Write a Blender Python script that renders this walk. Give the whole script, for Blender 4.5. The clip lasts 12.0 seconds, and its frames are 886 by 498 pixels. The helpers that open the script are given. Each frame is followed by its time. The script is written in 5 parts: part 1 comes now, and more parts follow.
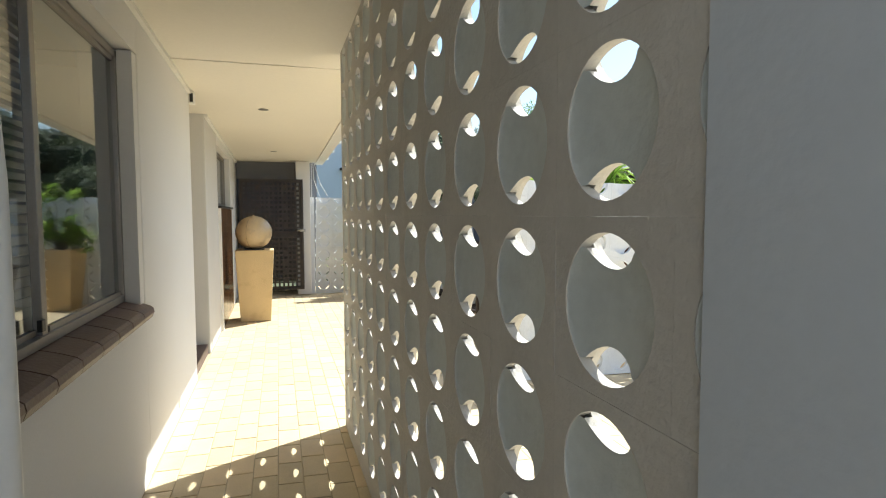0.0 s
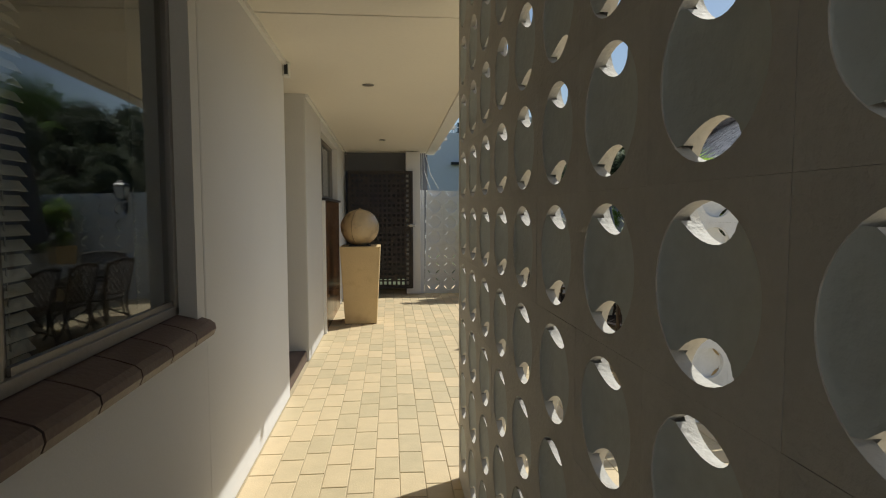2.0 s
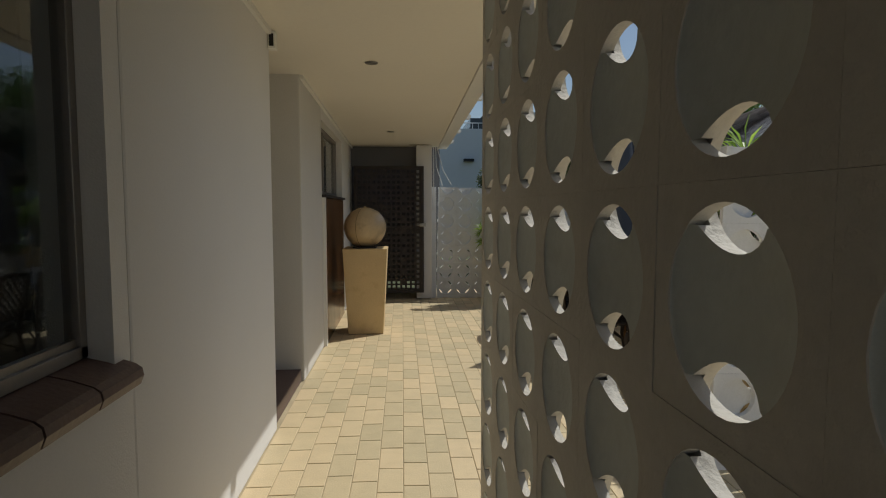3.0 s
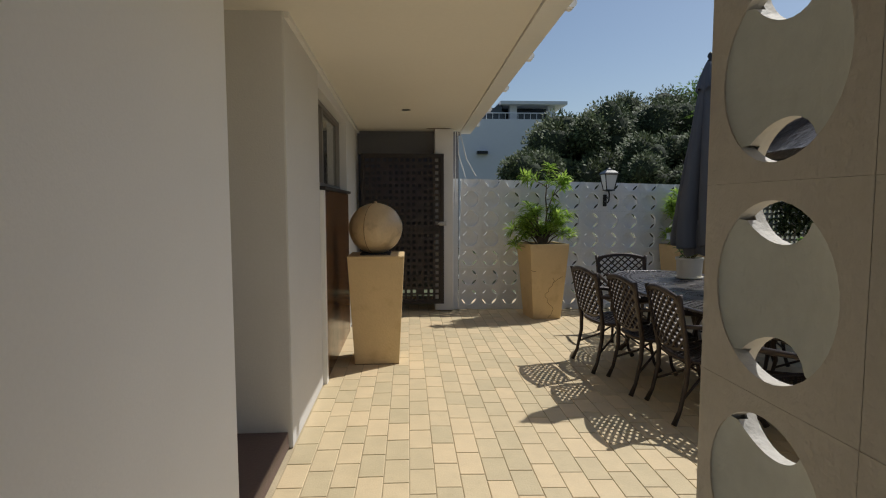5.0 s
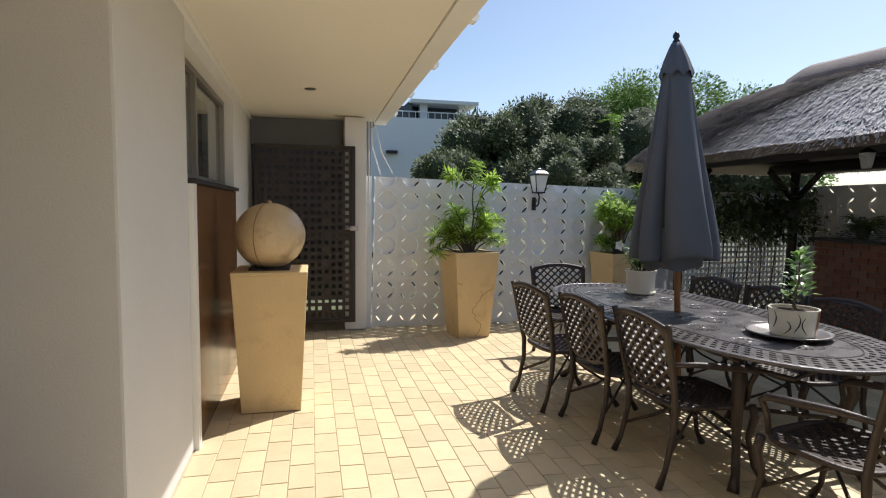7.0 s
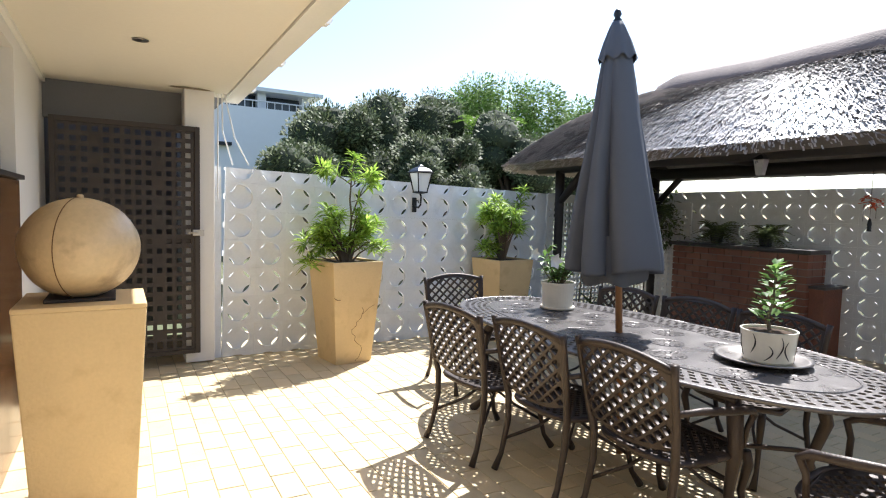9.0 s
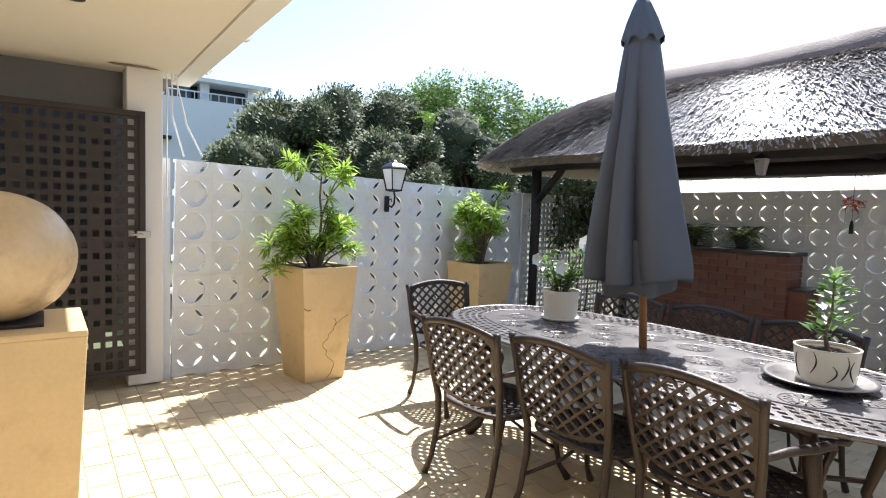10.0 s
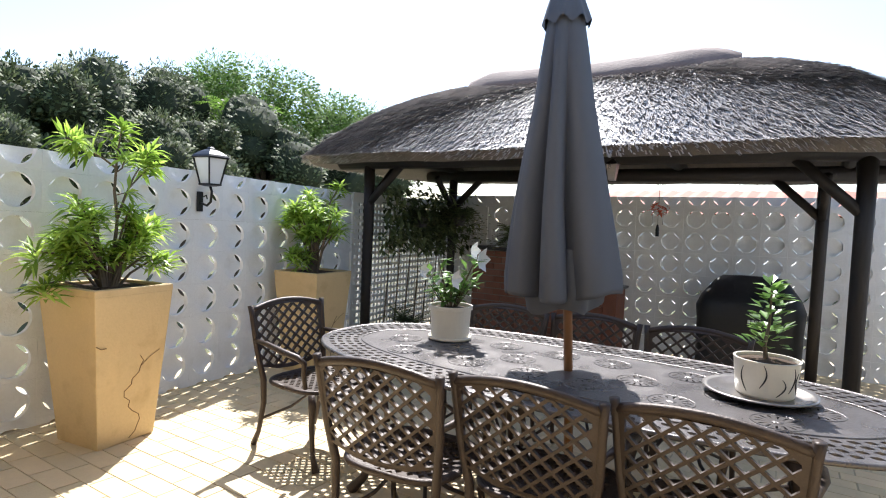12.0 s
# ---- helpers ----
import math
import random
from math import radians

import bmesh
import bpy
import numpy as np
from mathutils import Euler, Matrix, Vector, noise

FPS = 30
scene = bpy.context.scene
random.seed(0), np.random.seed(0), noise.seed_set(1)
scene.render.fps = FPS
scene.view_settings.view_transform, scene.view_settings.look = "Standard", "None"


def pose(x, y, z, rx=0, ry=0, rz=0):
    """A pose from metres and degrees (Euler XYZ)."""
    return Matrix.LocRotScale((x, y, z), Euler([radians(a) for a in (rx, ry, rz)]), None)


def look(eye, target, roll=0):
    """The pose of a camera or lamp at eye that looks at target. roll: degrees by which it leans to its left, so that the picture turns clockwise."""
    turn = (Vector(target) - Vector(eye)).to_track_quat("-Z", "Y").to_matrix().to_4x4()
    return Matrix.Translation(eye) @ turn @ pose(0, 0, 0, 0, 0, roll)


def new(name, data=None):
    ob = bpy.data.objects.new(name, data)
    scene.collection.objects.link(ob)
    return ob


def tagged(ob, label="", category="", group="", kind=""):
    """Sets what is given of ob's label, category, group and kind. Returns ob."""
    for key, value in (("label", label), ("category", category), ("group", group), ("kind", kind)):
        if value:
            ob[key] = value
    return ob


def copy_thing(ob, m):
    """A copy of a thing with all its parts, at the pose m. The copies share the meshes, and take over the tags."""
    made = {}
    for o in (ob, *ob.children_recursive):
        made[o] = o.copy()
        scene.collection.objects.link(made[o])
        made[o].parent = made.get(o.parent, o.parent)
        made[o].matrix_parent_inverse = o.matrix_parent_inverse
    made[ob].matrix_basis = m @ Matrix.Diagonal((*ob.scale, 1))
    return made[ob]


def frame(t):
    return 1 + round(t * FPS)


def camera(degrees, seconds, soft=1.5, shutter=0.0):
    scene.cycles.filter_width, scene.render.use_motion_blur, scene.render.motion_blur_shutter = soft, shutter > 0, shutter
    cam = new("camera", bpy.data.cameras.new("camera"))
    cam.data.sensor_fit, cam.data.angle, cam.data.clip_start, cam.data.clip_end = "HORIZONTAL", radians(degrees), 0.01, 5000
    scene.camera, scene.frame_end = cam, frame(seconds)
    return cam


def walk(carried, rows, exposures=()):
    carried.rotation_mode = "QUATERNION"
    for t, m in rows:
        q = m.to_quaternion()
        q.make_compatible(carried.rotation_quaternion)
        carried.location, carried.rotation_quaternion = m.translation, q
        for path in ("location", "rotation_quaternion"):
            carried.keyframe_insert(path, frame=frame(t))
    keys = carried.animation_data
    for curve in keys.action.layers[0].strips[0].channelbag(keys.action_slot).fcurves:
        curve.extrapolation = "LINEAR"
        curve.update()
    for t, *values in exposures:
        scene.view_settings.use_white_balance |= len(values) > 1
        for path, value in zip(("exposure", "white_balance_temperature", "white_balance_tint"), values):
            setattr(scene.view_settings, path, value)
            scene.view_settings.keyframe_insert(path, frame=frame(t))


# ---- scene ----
cam = camera(76.7, 12.0, soft=1.1)
PATH = [
    (0, (-0.002, -0.111, 1.398), (0.562, 1.804, 1.273), -0.2),
    (0.5, (-0.001, 0.02, 1.395), (0.429, 1.97, 1.27), -0.2),
    (1, (0.016, 0.259, 1.377), (0.332, 2.23, 1.25), -0.2),
    (1.5, (0.049, 0.514, 1.366), (0.28, 2.496, 1.233), -0.2),
    (2, (0.066, 0.813, 1.359), (0.251, 2.8, 1.223), -0.1),
    (2.5, (0.086, 1.118, 1.356), (0.257, 3.106, 1.217), -0.1),
    (3, (0.103, 1.473, 1.364), (0.247, 3.463, 1.221), -0.0),
    (5, (-0.023, 2.804, 1.367), (0.099, 4.794, 1.208), -0.1),
    (5.5, (-0.078, 3.085, 1.369), (0.095, 5.072, 1.214), 0.11),
    (6, (-0.058, 3.372, 1.368), (0.184, 5.351, 1.217), 0.21),
    (6.5, (-0.025, 3.566, 1.363), (0.287, 5.536, 1.215), 0.42),
    (7, (-0.033, 3.778, 1.365), (0.422, 5.72, 1.215), 0.64),
    (7.5, (-0.067, 4.004, 1.361), (0.58, 5.891, 1.216), 0.89),
    (9.5, (-0.173, 5.066, 1.366), (0.899, 6.749, 1.229), 1.65),
    (10, (-0.176, 5.34, 1.358), (0.984, 6.964, 1.224), 1.8),
    (10.5, (-0.144, 5.585, 1.363), (1.149, 7.105, 1.232), 1.98),
    (11, (-0.074, 5.866, 1.362), (1.32, 7.295, 1.232), 2.25),
    (11.5, (-0.096, 6.061, 1.349), (1.41, 7.372, 1.228), 2.25),
    (12, (-0.122, 6.232, 1.351), (1.57, 7.293, 1.246), 2.35),
]
walk(cam, [(t, look(eye, target, roll)) for t, eye, target, roll in PATH],
     exposures=[(0, 1.12, 6250, 4), (1.0, 0.62, 6350, 5), (1.5, 0.3, 6450, 5), (2.0, -0.12, 6500, 5), (2.5, -0.42, 6500, 5), (3.0, -0.63, 6500, 6), (5.0, -0.3, 6400, 9), (5.5, -0.12, 6400, 9), (6.5, 0.25, 6400, 10), (7.5, 0.75, 6350, 10), (9.5, 1.39, 6300, 11), (12.0, 1.39, 6350, 11)])

# ---- light ----
SUN_AZ, SUN_EL = math.atan2(1.72, 0.98), radians(53.1)   # from +y towards +x
world = bpy.data.worlds.new("world")
scene.world = world
world.use_nodes = True
wn = world.node_tree
sky = wn.nodes.new("ShaderNodeTexSky")
sky.sky_type, sky.sun_disc = "NISHITA", False
sky.sun_elevation, sky.sun_rotation = SUN_EL, SUN_AZ
wn.links.new(sky.outputs[0], wn.nodes["Background"].inputs[0])
wn.nodes["Background"].inputs[1].default_value = 0.105
sun_dir = Vector((math.sin(SUN_AZ) * math.cos(SUN_EL), math.cos(SUN_AZ) * math.cos(SUN_EL), math.sin(SUN_EL)))
sun = new("sun", bpy.data.lights.new("sun", "SUN"))
sun.data.energy, sun.data.angle, sun.data.color = 4.2, radians(0.53), (1.0, 0.97, 0.92)
sun.matrix_world = look(sun_dir * 40, (0, 0, 0))


# ---- materials ----
def material(name, color, rough=0.6, metal=0.0, vary=0.12, fine=60.0, coarse=3.0, bump=0.15, bump_scale=None,
             stretch=(1, 1, 1), tint=None, per_object=0.0, per_island=0.0, spec=0.5, stain=0.0, stain_color=(0.05, 0.045, 0.04)):
    """A surface with grain and broad wear, in object space metres."""
    m = bpy.data.materials.new(name)
    m.use_nodes = True
    n, l = m.node_tree.nodes, m.node_tree.links
    b = n["Principled BSDF"]
    b.inputs["Metallic"].default_value = metal
    b.inputs["Specular IOR Level"].default_value = spec
    geo = n.new("ShaderNodeNewGeometry")
    mp = n.new("ShaderNodeMapping")
    mp.inputs["Scale"].default_value = stretch
    l.new(geo.outputs["Position"], mp.inputs["Vector"])

    def grain(scale, detail, offset=0.0):
        t = n.new("ShaderNodeTexNoise")
        t.inputs["Scale"].default_value, t.inputs["Detail"].default_value = scale, detail
        l.new(mp.outputs[0], t.inputs["Vector"])
        return t.outputs["Fac"]

    def maths(op, a, c):
        t = n.new("ShaderNodeMath")
        t.operation = op
        for k, v in enumerate((a, c)):
            if isinstance(v, (int, float)):
                t.inputs[k].default_value = v
            else:
                l.new(v, t.inputs[k])
        return t.outputs[0]

    f, c = grain(fine, 6), grain(coarse, 4)
    total = maths("ADD", maths("MULTIPLY", maths("SUBTRACT", f, 0.5), vary * 1.6), maths("MULTIPLY", maths("SUBTRACT", c, 0.5), vary * 2.2))
    if per_object:
        o = n.new("ShaderNodeObjectInfo")
        total = maths("ADD", total, maths("MULTIPLY", maths("SUBTRACT", o.outputs["Random"], 0.5), per_object))
    if per_island:
        total = maths("ADD", total, maths("MULTIPLY", maths("SUBTRACT", geo.outputs["Random Per Island"], 0.5), per_island))
    mul = maths("ADD", total, 1.0)
    mix = n.new("ShaderNodeMix")
    mix.data_type = "RGBA"
    mix.inputs[6].default_value = (*color, 1)
    mix.inputs[7].default_value = (*(tint or color), 1)
    if per_object and tint:
        l.new(o.outputs["Random"], mix.inputs[0])
    elif per_island and tint:
        l.new(geo.outputs["Random Per Island"], mix.inputs[0])
    else:
        l.new(c, mix.inputs[0])
    base = mix.outputs[2]
    if stain:
        sn = grain(coarse * 1.7, 8)
        ramp = n.new("ShaderNodeMapRange")
        ramp.inputs[1].default_value, ramp.inputs[2].default_value, ramp.inputs[4].default_value = 0.56, 0.74, stain
        l.new(sn, ramp.inputs[0])
        sm = n.new("ShaderNodeMix")
        sm.data_type = "RGBA"
        sm.inputs[7].default_value = (*stain_color, 1)
        l.new(base, sm.inputs[6])
        l.new(ramp.outputs[0], sm.inputs[0])
        base = sm.outputs[2]
    sc = n.new("ShaderNodeVectorMath")
    sc.operation = "SCALE"
    l.new(base, sc.inputs[0])
    l.new(mul, sc.inputs["Scale"])
    l.new(sc.outputs[0], b.inputs["Base Color"])
    l.new(maths("ADD", maths("MULTIPLY", maths("SUBTRACT", c, 0.5), 0.25), rough), b.inputs["Roughness"])
    if bump:
        bp = n.new("ShaderNodeBump")
        bp.inputs["Strength"].default_value, bp.inputs["Distance"].default_value = bump, 0.01
        l.new(grain(bump_scale or fine, 5), bp.inputs["Height"])
        l.new(bp.outputs[0], b.inputs["Normal"])
    return m


def leafy(name, color, tint, rough, share):
    """Leaves let some of the light through."""
    m = material(name, color, rough, vary=0.2, fine=30, coarse=4, bump=0, per_island=0.7, tint=tint, spec=0.35)
    n, l = m.node_tree.nodes, m.node_tree.links
    b, out = n["Principled BSDF"], n["Material Output"]
    tr = n.new("ShaderNodeBsdfTranslucent")
    src = b.inputs["Base Color"].links[0].from_socket
    l.new(src, tr.inputs["Color"])
    mix = n.new("ShaderNodeMixShader")
    mix.inputs[0].default_value = share
    l.new(b.outputs[0], mix.inputs[1])
    l.new(tr.outputs[0], mix.inputs[2])
    l.new(mix.outputs[0], out.inputs["Surface"])
    return m


def glass_material(name, tint=(0.9, 0.95, 0.95)):
    m = bpy.data.materials.new(name)
    m.use_nodes = True
    b = m.node_tree.nodes["Principled BSDF"]
    b.inputs["Base Color"].default_value = (*tint, 1)
    b.inputs["Roughness"].default_value = 0.02
    b.inputs["Transmission Weight"].default_value = 1.0
    b.inputs["IOR"].default_value = 1.45
    return m


M_WALL = material("white_plaster", (0.755, 0.745, 0.735), 0.75, vary=0.04, fine=90, coarse=1.6, bump=0.12, bump_scale=160)
# darker than the house wall: shade of the entrance recess is put into the colour
M_WALL_DARKER = material("darker_white_plaster", (0.64, 0.625, 0.60), 0.75, vary=0.06, fine=70, coarse=2.2, bump=0.2, bump_scale=120)
M_BLOCK = material("painted_block", (0.75, 0.76, 0.77), 0.7, vary=0.07, fine=50, coarse=4.0, bump=0.25, bump_scale=90, per_object=0.05, stain=0.25, stain_color=(0.45, 0.43, 0.38))
# screen bowls: daylight through the slits is put into this paler green-grey
M_BOWL_LIT = material("daylight_toned_bowl", (0.57, 0.60, 0.57), 0.65, vary=0.10, fine=40, coarse=5.0, bump=0.25, bump_scale=70, per_object=0.08, stain=0.35, stain_color=(0.40, 0.41, 0.38))
# white pillar: the blue of the skylight on it is put into this grey
M_PILLAR = material("skylight_tinted_plaster", (0.55, 0.585, 0.62), 0.75, vary=0.05, fine=50, coarse=3.0, bump=0.12, bump_scale=60)
# screen faces: same block paint, with the warm corridor shade mixed into the colour
M_BLOCK_SHADED = material("shade_toned_block", (0.54, 0.51, 0.455), 0.7, vary=0.10, fine=50, coarse=4.0, bump=0.3, bump_scale=90, per_object=0.06, stain=0.3, stain_color=(0.36, 0.33, 0.28))
M_STAIN = material("mould_stain", (0.22, 0.18, 0.13), 0.9, vary=0.4, fine=30, coarse=9, bump=0)
M_CEIL = material("cream_ceiling_board", (0.78, 0.74, 0.66), 0.7, vary=0.04, fine=40, coarse=1.2, bump=0.05)
M_TRIM = material("white_trim_paint", (0.78, 0.77, 0.74), 0.45, vary=0.05, fine=50, coarse=4, bump=0.05)
M_TILE = material("buff_clay_paver", (0.66, 0.545, 0.34), 0.55, vary=0.10, fine=120, coarse=9, bump=0.2, per_object=0.30, tint=(0.62, 0.485, 0.30), stain=0.18, stain_color=(0.46, 0.35, 0.20))
M_TILE_J = material("buff_clay_paver_field", (0.66, 0.545, 0.34), 0.55, vary=0.10, fine=120, coarse=9, bump=0.2, per_island=0.30, tint=(0.62, 0.485, 0.30), stain=0.18, stain_color=(0.46, 0.35, 0.20))
M_GROUT = material("sandy_grout", (0.50, 0.41, 0.27), 0.9, vary=0.25, fine=150, coarse=5, bump=0.4)
M_SILL = material("brown_sill_tile", (0.13, 0.085, 0.075), 0.5, vary=0.2, fine=60, coarse=7, bump=0.2, per_object=0.25)
M_FRAME = material("grey_aluminium", (0.30, 0.28, 0.26), 0.42, 0.6, vary=0.12, fine=90, coarse=5, bump=0.03)
M_GLASS = glass_material("window_glass")
M_BLIND = material("cream_blind_slat", (0.72, 0.67, 0.58), 0.6, vary=0.08, bump=0)
M_POT = material("yellow_painted_concrete", (0.66, 0.49, 0.26), 0.65, vary=0.09, fine=70, coarse=4, bump=0.3, bump_scale=60, stain=0.35, stain_color=(0.40, 0.25, 0.11))
M_BALL = material("weathered_ochre_stone", (0.58, 0.44, 0.26), 0.38, vary=0.18, fine=45, coarse=5, bump=0.25, stain=0.6, stain_color=(0.22, 0.15, 0.09))
M_CRACK = material("dark_crack", (0.16, 0.09, 0.04), 0.9, vary=0.2, bump=0)
M_GATE = material("dark_brown_steel", (0.026, 0.019, 0.017), 0.6, 0.0, vary=0.2, fine=70, coarse=5, bump=0.1)
# dark grey of the gate lintel; on unlit interiors it is shade put into colour
M_DARK = material("dark_grey_and_unlit_plaster", (0.16, 0.16, 0.17), 0.8, vary=0.1)
M_PANEL = material("polished_brown_panel", (0.17, 0.085, 0.035), 0.22, vary=0.35, fine=14, coarse=3, bump=0.02, stretch=(1, 1, 0.35), stain=0.5, stain_color=(0.06, 0.03, 0.015))
M_CAST = material("bronze_cast_aluminium", (0.046, 0.032, 0.026), 0.46, 0.25, vary=0.25, fine=120, coarse=8, bump=0.25, bump_scale=150)
M_TABLE = material("bronze_table_casting", (0.125, 0.115, 0.115), 0.29, 0.45, vary=0.25, fine=120, coarse=6, bump=0.3, bump_scale=150, stain=0.35, stain_color=(0.24, 0.22, 0.21))
M_CLOTH = material("charcoal_canvas", (0.085, 0.094, 0.116), 0.85, vary=0.12, fine=300, coarse=3, bump=0.15, bump_scale=500)
M_WOOD = material("varnished_pole", (0.28, 0.13, 0.05), 0.4, vary=0.25, fine=40, coarse=4, stretch=(1, 1, 0.1))
M_POSTWOOD = material("creosoted_timber", (0.018, 0.013, 0.011), 0.6, vary=0.3, fine=60, coarse=4, bump=0.3, stretch=(1, 1, 0.15))
M_THATCH = material("grey_thatch", (0.16, 0.132, 0.114), 0.55, vary=0.5, fine=60, coarse=4, bump=0.9, bump_scale=70, stretch=(1, 2.5, 0.5))
M_STRAW = material("weathered_straw", (0.78, 0.74, 0.72), 0.29, vary=0.3, fine=80, coarse=3, bump=0, per_island=0.9, tint=(0.40, 0.36, 0.335))
M_RIDGE = material("thatch_ridge_mortar", (0.17, 0.13, 0.12), 0.85, vary=0.25, fine=40, coarse=4, bump=0.6)
M_BRICK = material("red_face_brick", (0.26, 0.10, 0.06), 0.75, vary=0.2, fine=60, coarse=9, bump=0.4, per_object=0.5, tint=(0.20, 0.10, 0.07))
M_MORTAR = material("grey_mortar", (0.22, 0.19, 0.17), 0.9, vary=0.2, bump=0.4)
M_SLAB = material("dark_stone_slab", (0.05, 0.045, 0.045), 0.4, vary=0.2)
M_COVER = material("black_vinyl_cover", (0.012, 0.012, 0.013), 0.5, vary=0.2, fine=30, coarse=5, bump=0.3, bump_scale=12)
M_PRINT = material("white_print", (0.6, 0.6, 0.6), 0.6, vary=0.05, bump=0)
M_LAMP = material("black_lantern_metal", (0.02, 0.02, 0.022), 0.35, 0.4, vary=0.2, bump=0.05)
M_OPAL = material("opal_glass", (0.75, 0.78, 0.80), 0.25, vary=0.03, bump=0)
M_CERAMIC = material("cream_ceramic", (0.72, 0.68, 0.58), 0.3, vary=0.06, fine=60, bump=0.03)
M_SPOT = material("brown_spotted_glaze", (0.30, 0.13, 0.05), 0.35, vary=0.7, fine=90, coarse=40, bump=0.05)
M_LINE = material("black_glaze_line", (0.02, 0.018, 0.016), 0.4, vary=0.1, bump=0)
M_PLATE = material("pewter_plate", (0.30, 0.28, 0.27), 0.3, 0.7, vary=0.2, fine=60, coarse=8, bump=0.15)
M_SOIL = material("dark_soil", (0.06, 0.035, 0.02), 0.95, vary=0.5, fine=120, coarse=20, bump=0.8)
M_LEAF = leafy("bright_green_leaf", (0.22, 0.38, 0.05), (0.44, 0.58, 0.12), 0.4, 0.5)
M_LEAF2 = leafy("glossy_green_leaf", (0.10, 0.21, 0.055), (0.20, 0.33, 0.08), 0.35, 0.4)
M_STEM = material("grey_brown_stem", (0.13, 0.10, 0.07), 0.8, vary=0.3, fine=60, bump=0.3)
M_PETAL = material("white_petal", (0.80, 0.79, 0.75), 0.5, vary=0.03, bump=0)
M_RED = material("red_petal", (0.55, 0.08, 0.03), 0.5, vary=0.2, bump=0)
M_FOL_D = leafy("dark_foliage", (0.085, 0.12, 0.05), (0.16, 0.19, 0.085), 0.6, 0.3)
M_FOL_L = leafy("light_foliage", (0.13, 0.25, 0.045), (0.22, 0.36, 0.07), 0.7, 0.45)
# filler inside the crowns; the shade between leaves is put into this dark green
M_CROWN_FILL = material("crown_shade_fill", (0.035, 0.046, 0.022), 0.9, vary=0.4, fine=9, coarse=2, bump=0)
M_BARK = material("bark", (0.09, 0.07, 0.055), 0.9, vary=0.3, fine=20, bump=0.6)
M_ROOFTILE = material("red_roof_tile", (0.42, 0.15, 0.10), 0.75, vary=0.2, fine=12, coarse=2, bump=0.2)
M_FAR = material("far_white_render", (0.76, 0.77, 0.80), 0.8, vary=0.04, fine=6, coarse=0.5, bump=0)
M_FARGLASS = material("far_dark_glass", (0.05, 0.06, 0.07), 0.1, vary=0.1, bump=0)
M_GROUND = material("garden_ground", (0.10, 0.11, 0.05), 0.95, vary=0.4, fine=3, coarse=0.3, bump=0.2)
M_CABLE = material("white_cable", (0.75, 0.75, 0.75), 0.5, vary=0.02, bump=0)
M_CHROME = material("dull_steel", (0.35, 0.34, 0.33), 0.35, 0.9, vary=0.1, bump=0)


# ---- mesh helpers ----
def part(name, bm, mat, parent=None, label="", smooth=False):
    me = bpy.data.meshes.new(name)
    bm.normal_update()
    bm.to_mesh(me)
    bm.free()
    return mesh_part(name, me, mat, parent, label, smooth)


def mesh_part(name, me, mat, parent=None, label="", smooth=False):
    if mat is not None:
        me.materials.clear()
        me.materials.append(mat)
    if smooth:
        me.shade_smooth()
    ob = new(name, me)
    if parent is not None:
        ob.parent = parent
    if label:
        tagged(ob, label)
    return ob


def thing(name, m, label, category, group="", kind=""):
    ob = new(name)
    ob.empty_display_size = 0.1
    ob.matrix_world = m
    return tagged(ob, label, category, group, kind)


def box(bm, x0, y0, z0, x1, y1, z1, bevel=0.0):
    r = bmesh.ops.create_cube(bm, size=1.0, matrix=Matrix.Translation(((x0 + x1) / 2, (y0 + y1) / 2, (z0 + z1) / 2)) @ Matrix.Diagonal((x1 - x0, y1 - y0, z1 - z0, 1)))
    if bevel:
        ed = {e for v in r["verts"] for e in v.link_edges}
        bmesh.ops.bevel(bm, geom=list(ed), offset=bevel, segments=2, affect="EDGES", profile=0.6)
    return bm


def tube(bm, pts, radii, n=8, cap=True, squash=1.0):
    """A round bar along points; radii one number or one a point."""
    pts = [Vector(p) for p in pts]
    if isinstance(radii, (int, float)):
        radii = [radii] * len(pts)
    side = None
    rings = []
    for i, p in enumerate(pts):
        d = (pts[min(i + 1, len(pts) - 1)] - pts[max(i - 1, 0)]).normalized()
        ref = side if side is not None else (Vector((1, 0, 0)) if abs(d.x) < 0.8 else Vector((0, 1, 0)))
        side = (ref - d * ref.dot(d)).normalized()
        up = d.cross(side)
        rings.append([bm.verts.new(p + (side * math.cos(a) + up * math.sin(a) * squash) * radii[i]) for a in (2 * math.pi * k / n for k in range(n))])
    for a, b in zip(rings, rings[1:]):
        for k in range(n):
            bm.faces.new((a[k], a[(k + 1) % n], b[(k + 1) % n], b[k]))
    if cap:
        bm.faces.new(rings[0][::-1])
        bm.faces.new(rings[-1])
    return bm


def lathe(bm, profile, n=24, m=Matrix()):
    """profile: (radius, height) from bottom to top."""
    rings = [[bm.verts.new(m @ Vector((r * math.cos(2 * math.pi * k / n), r * math.sin(2 * math.pi * k / n), z))) for k in range(n)] for r, z in profile]
    for a, b in zip(rings, rings[1:]):
        for k in range(n):
            bm.faces.new((a[k], a[(k + 1) % n], b[(k + 1) % n], b[k]))
    bm.faces.new(rings[0][::-1])
    bm.faces.new(rings[-1])
    return bm


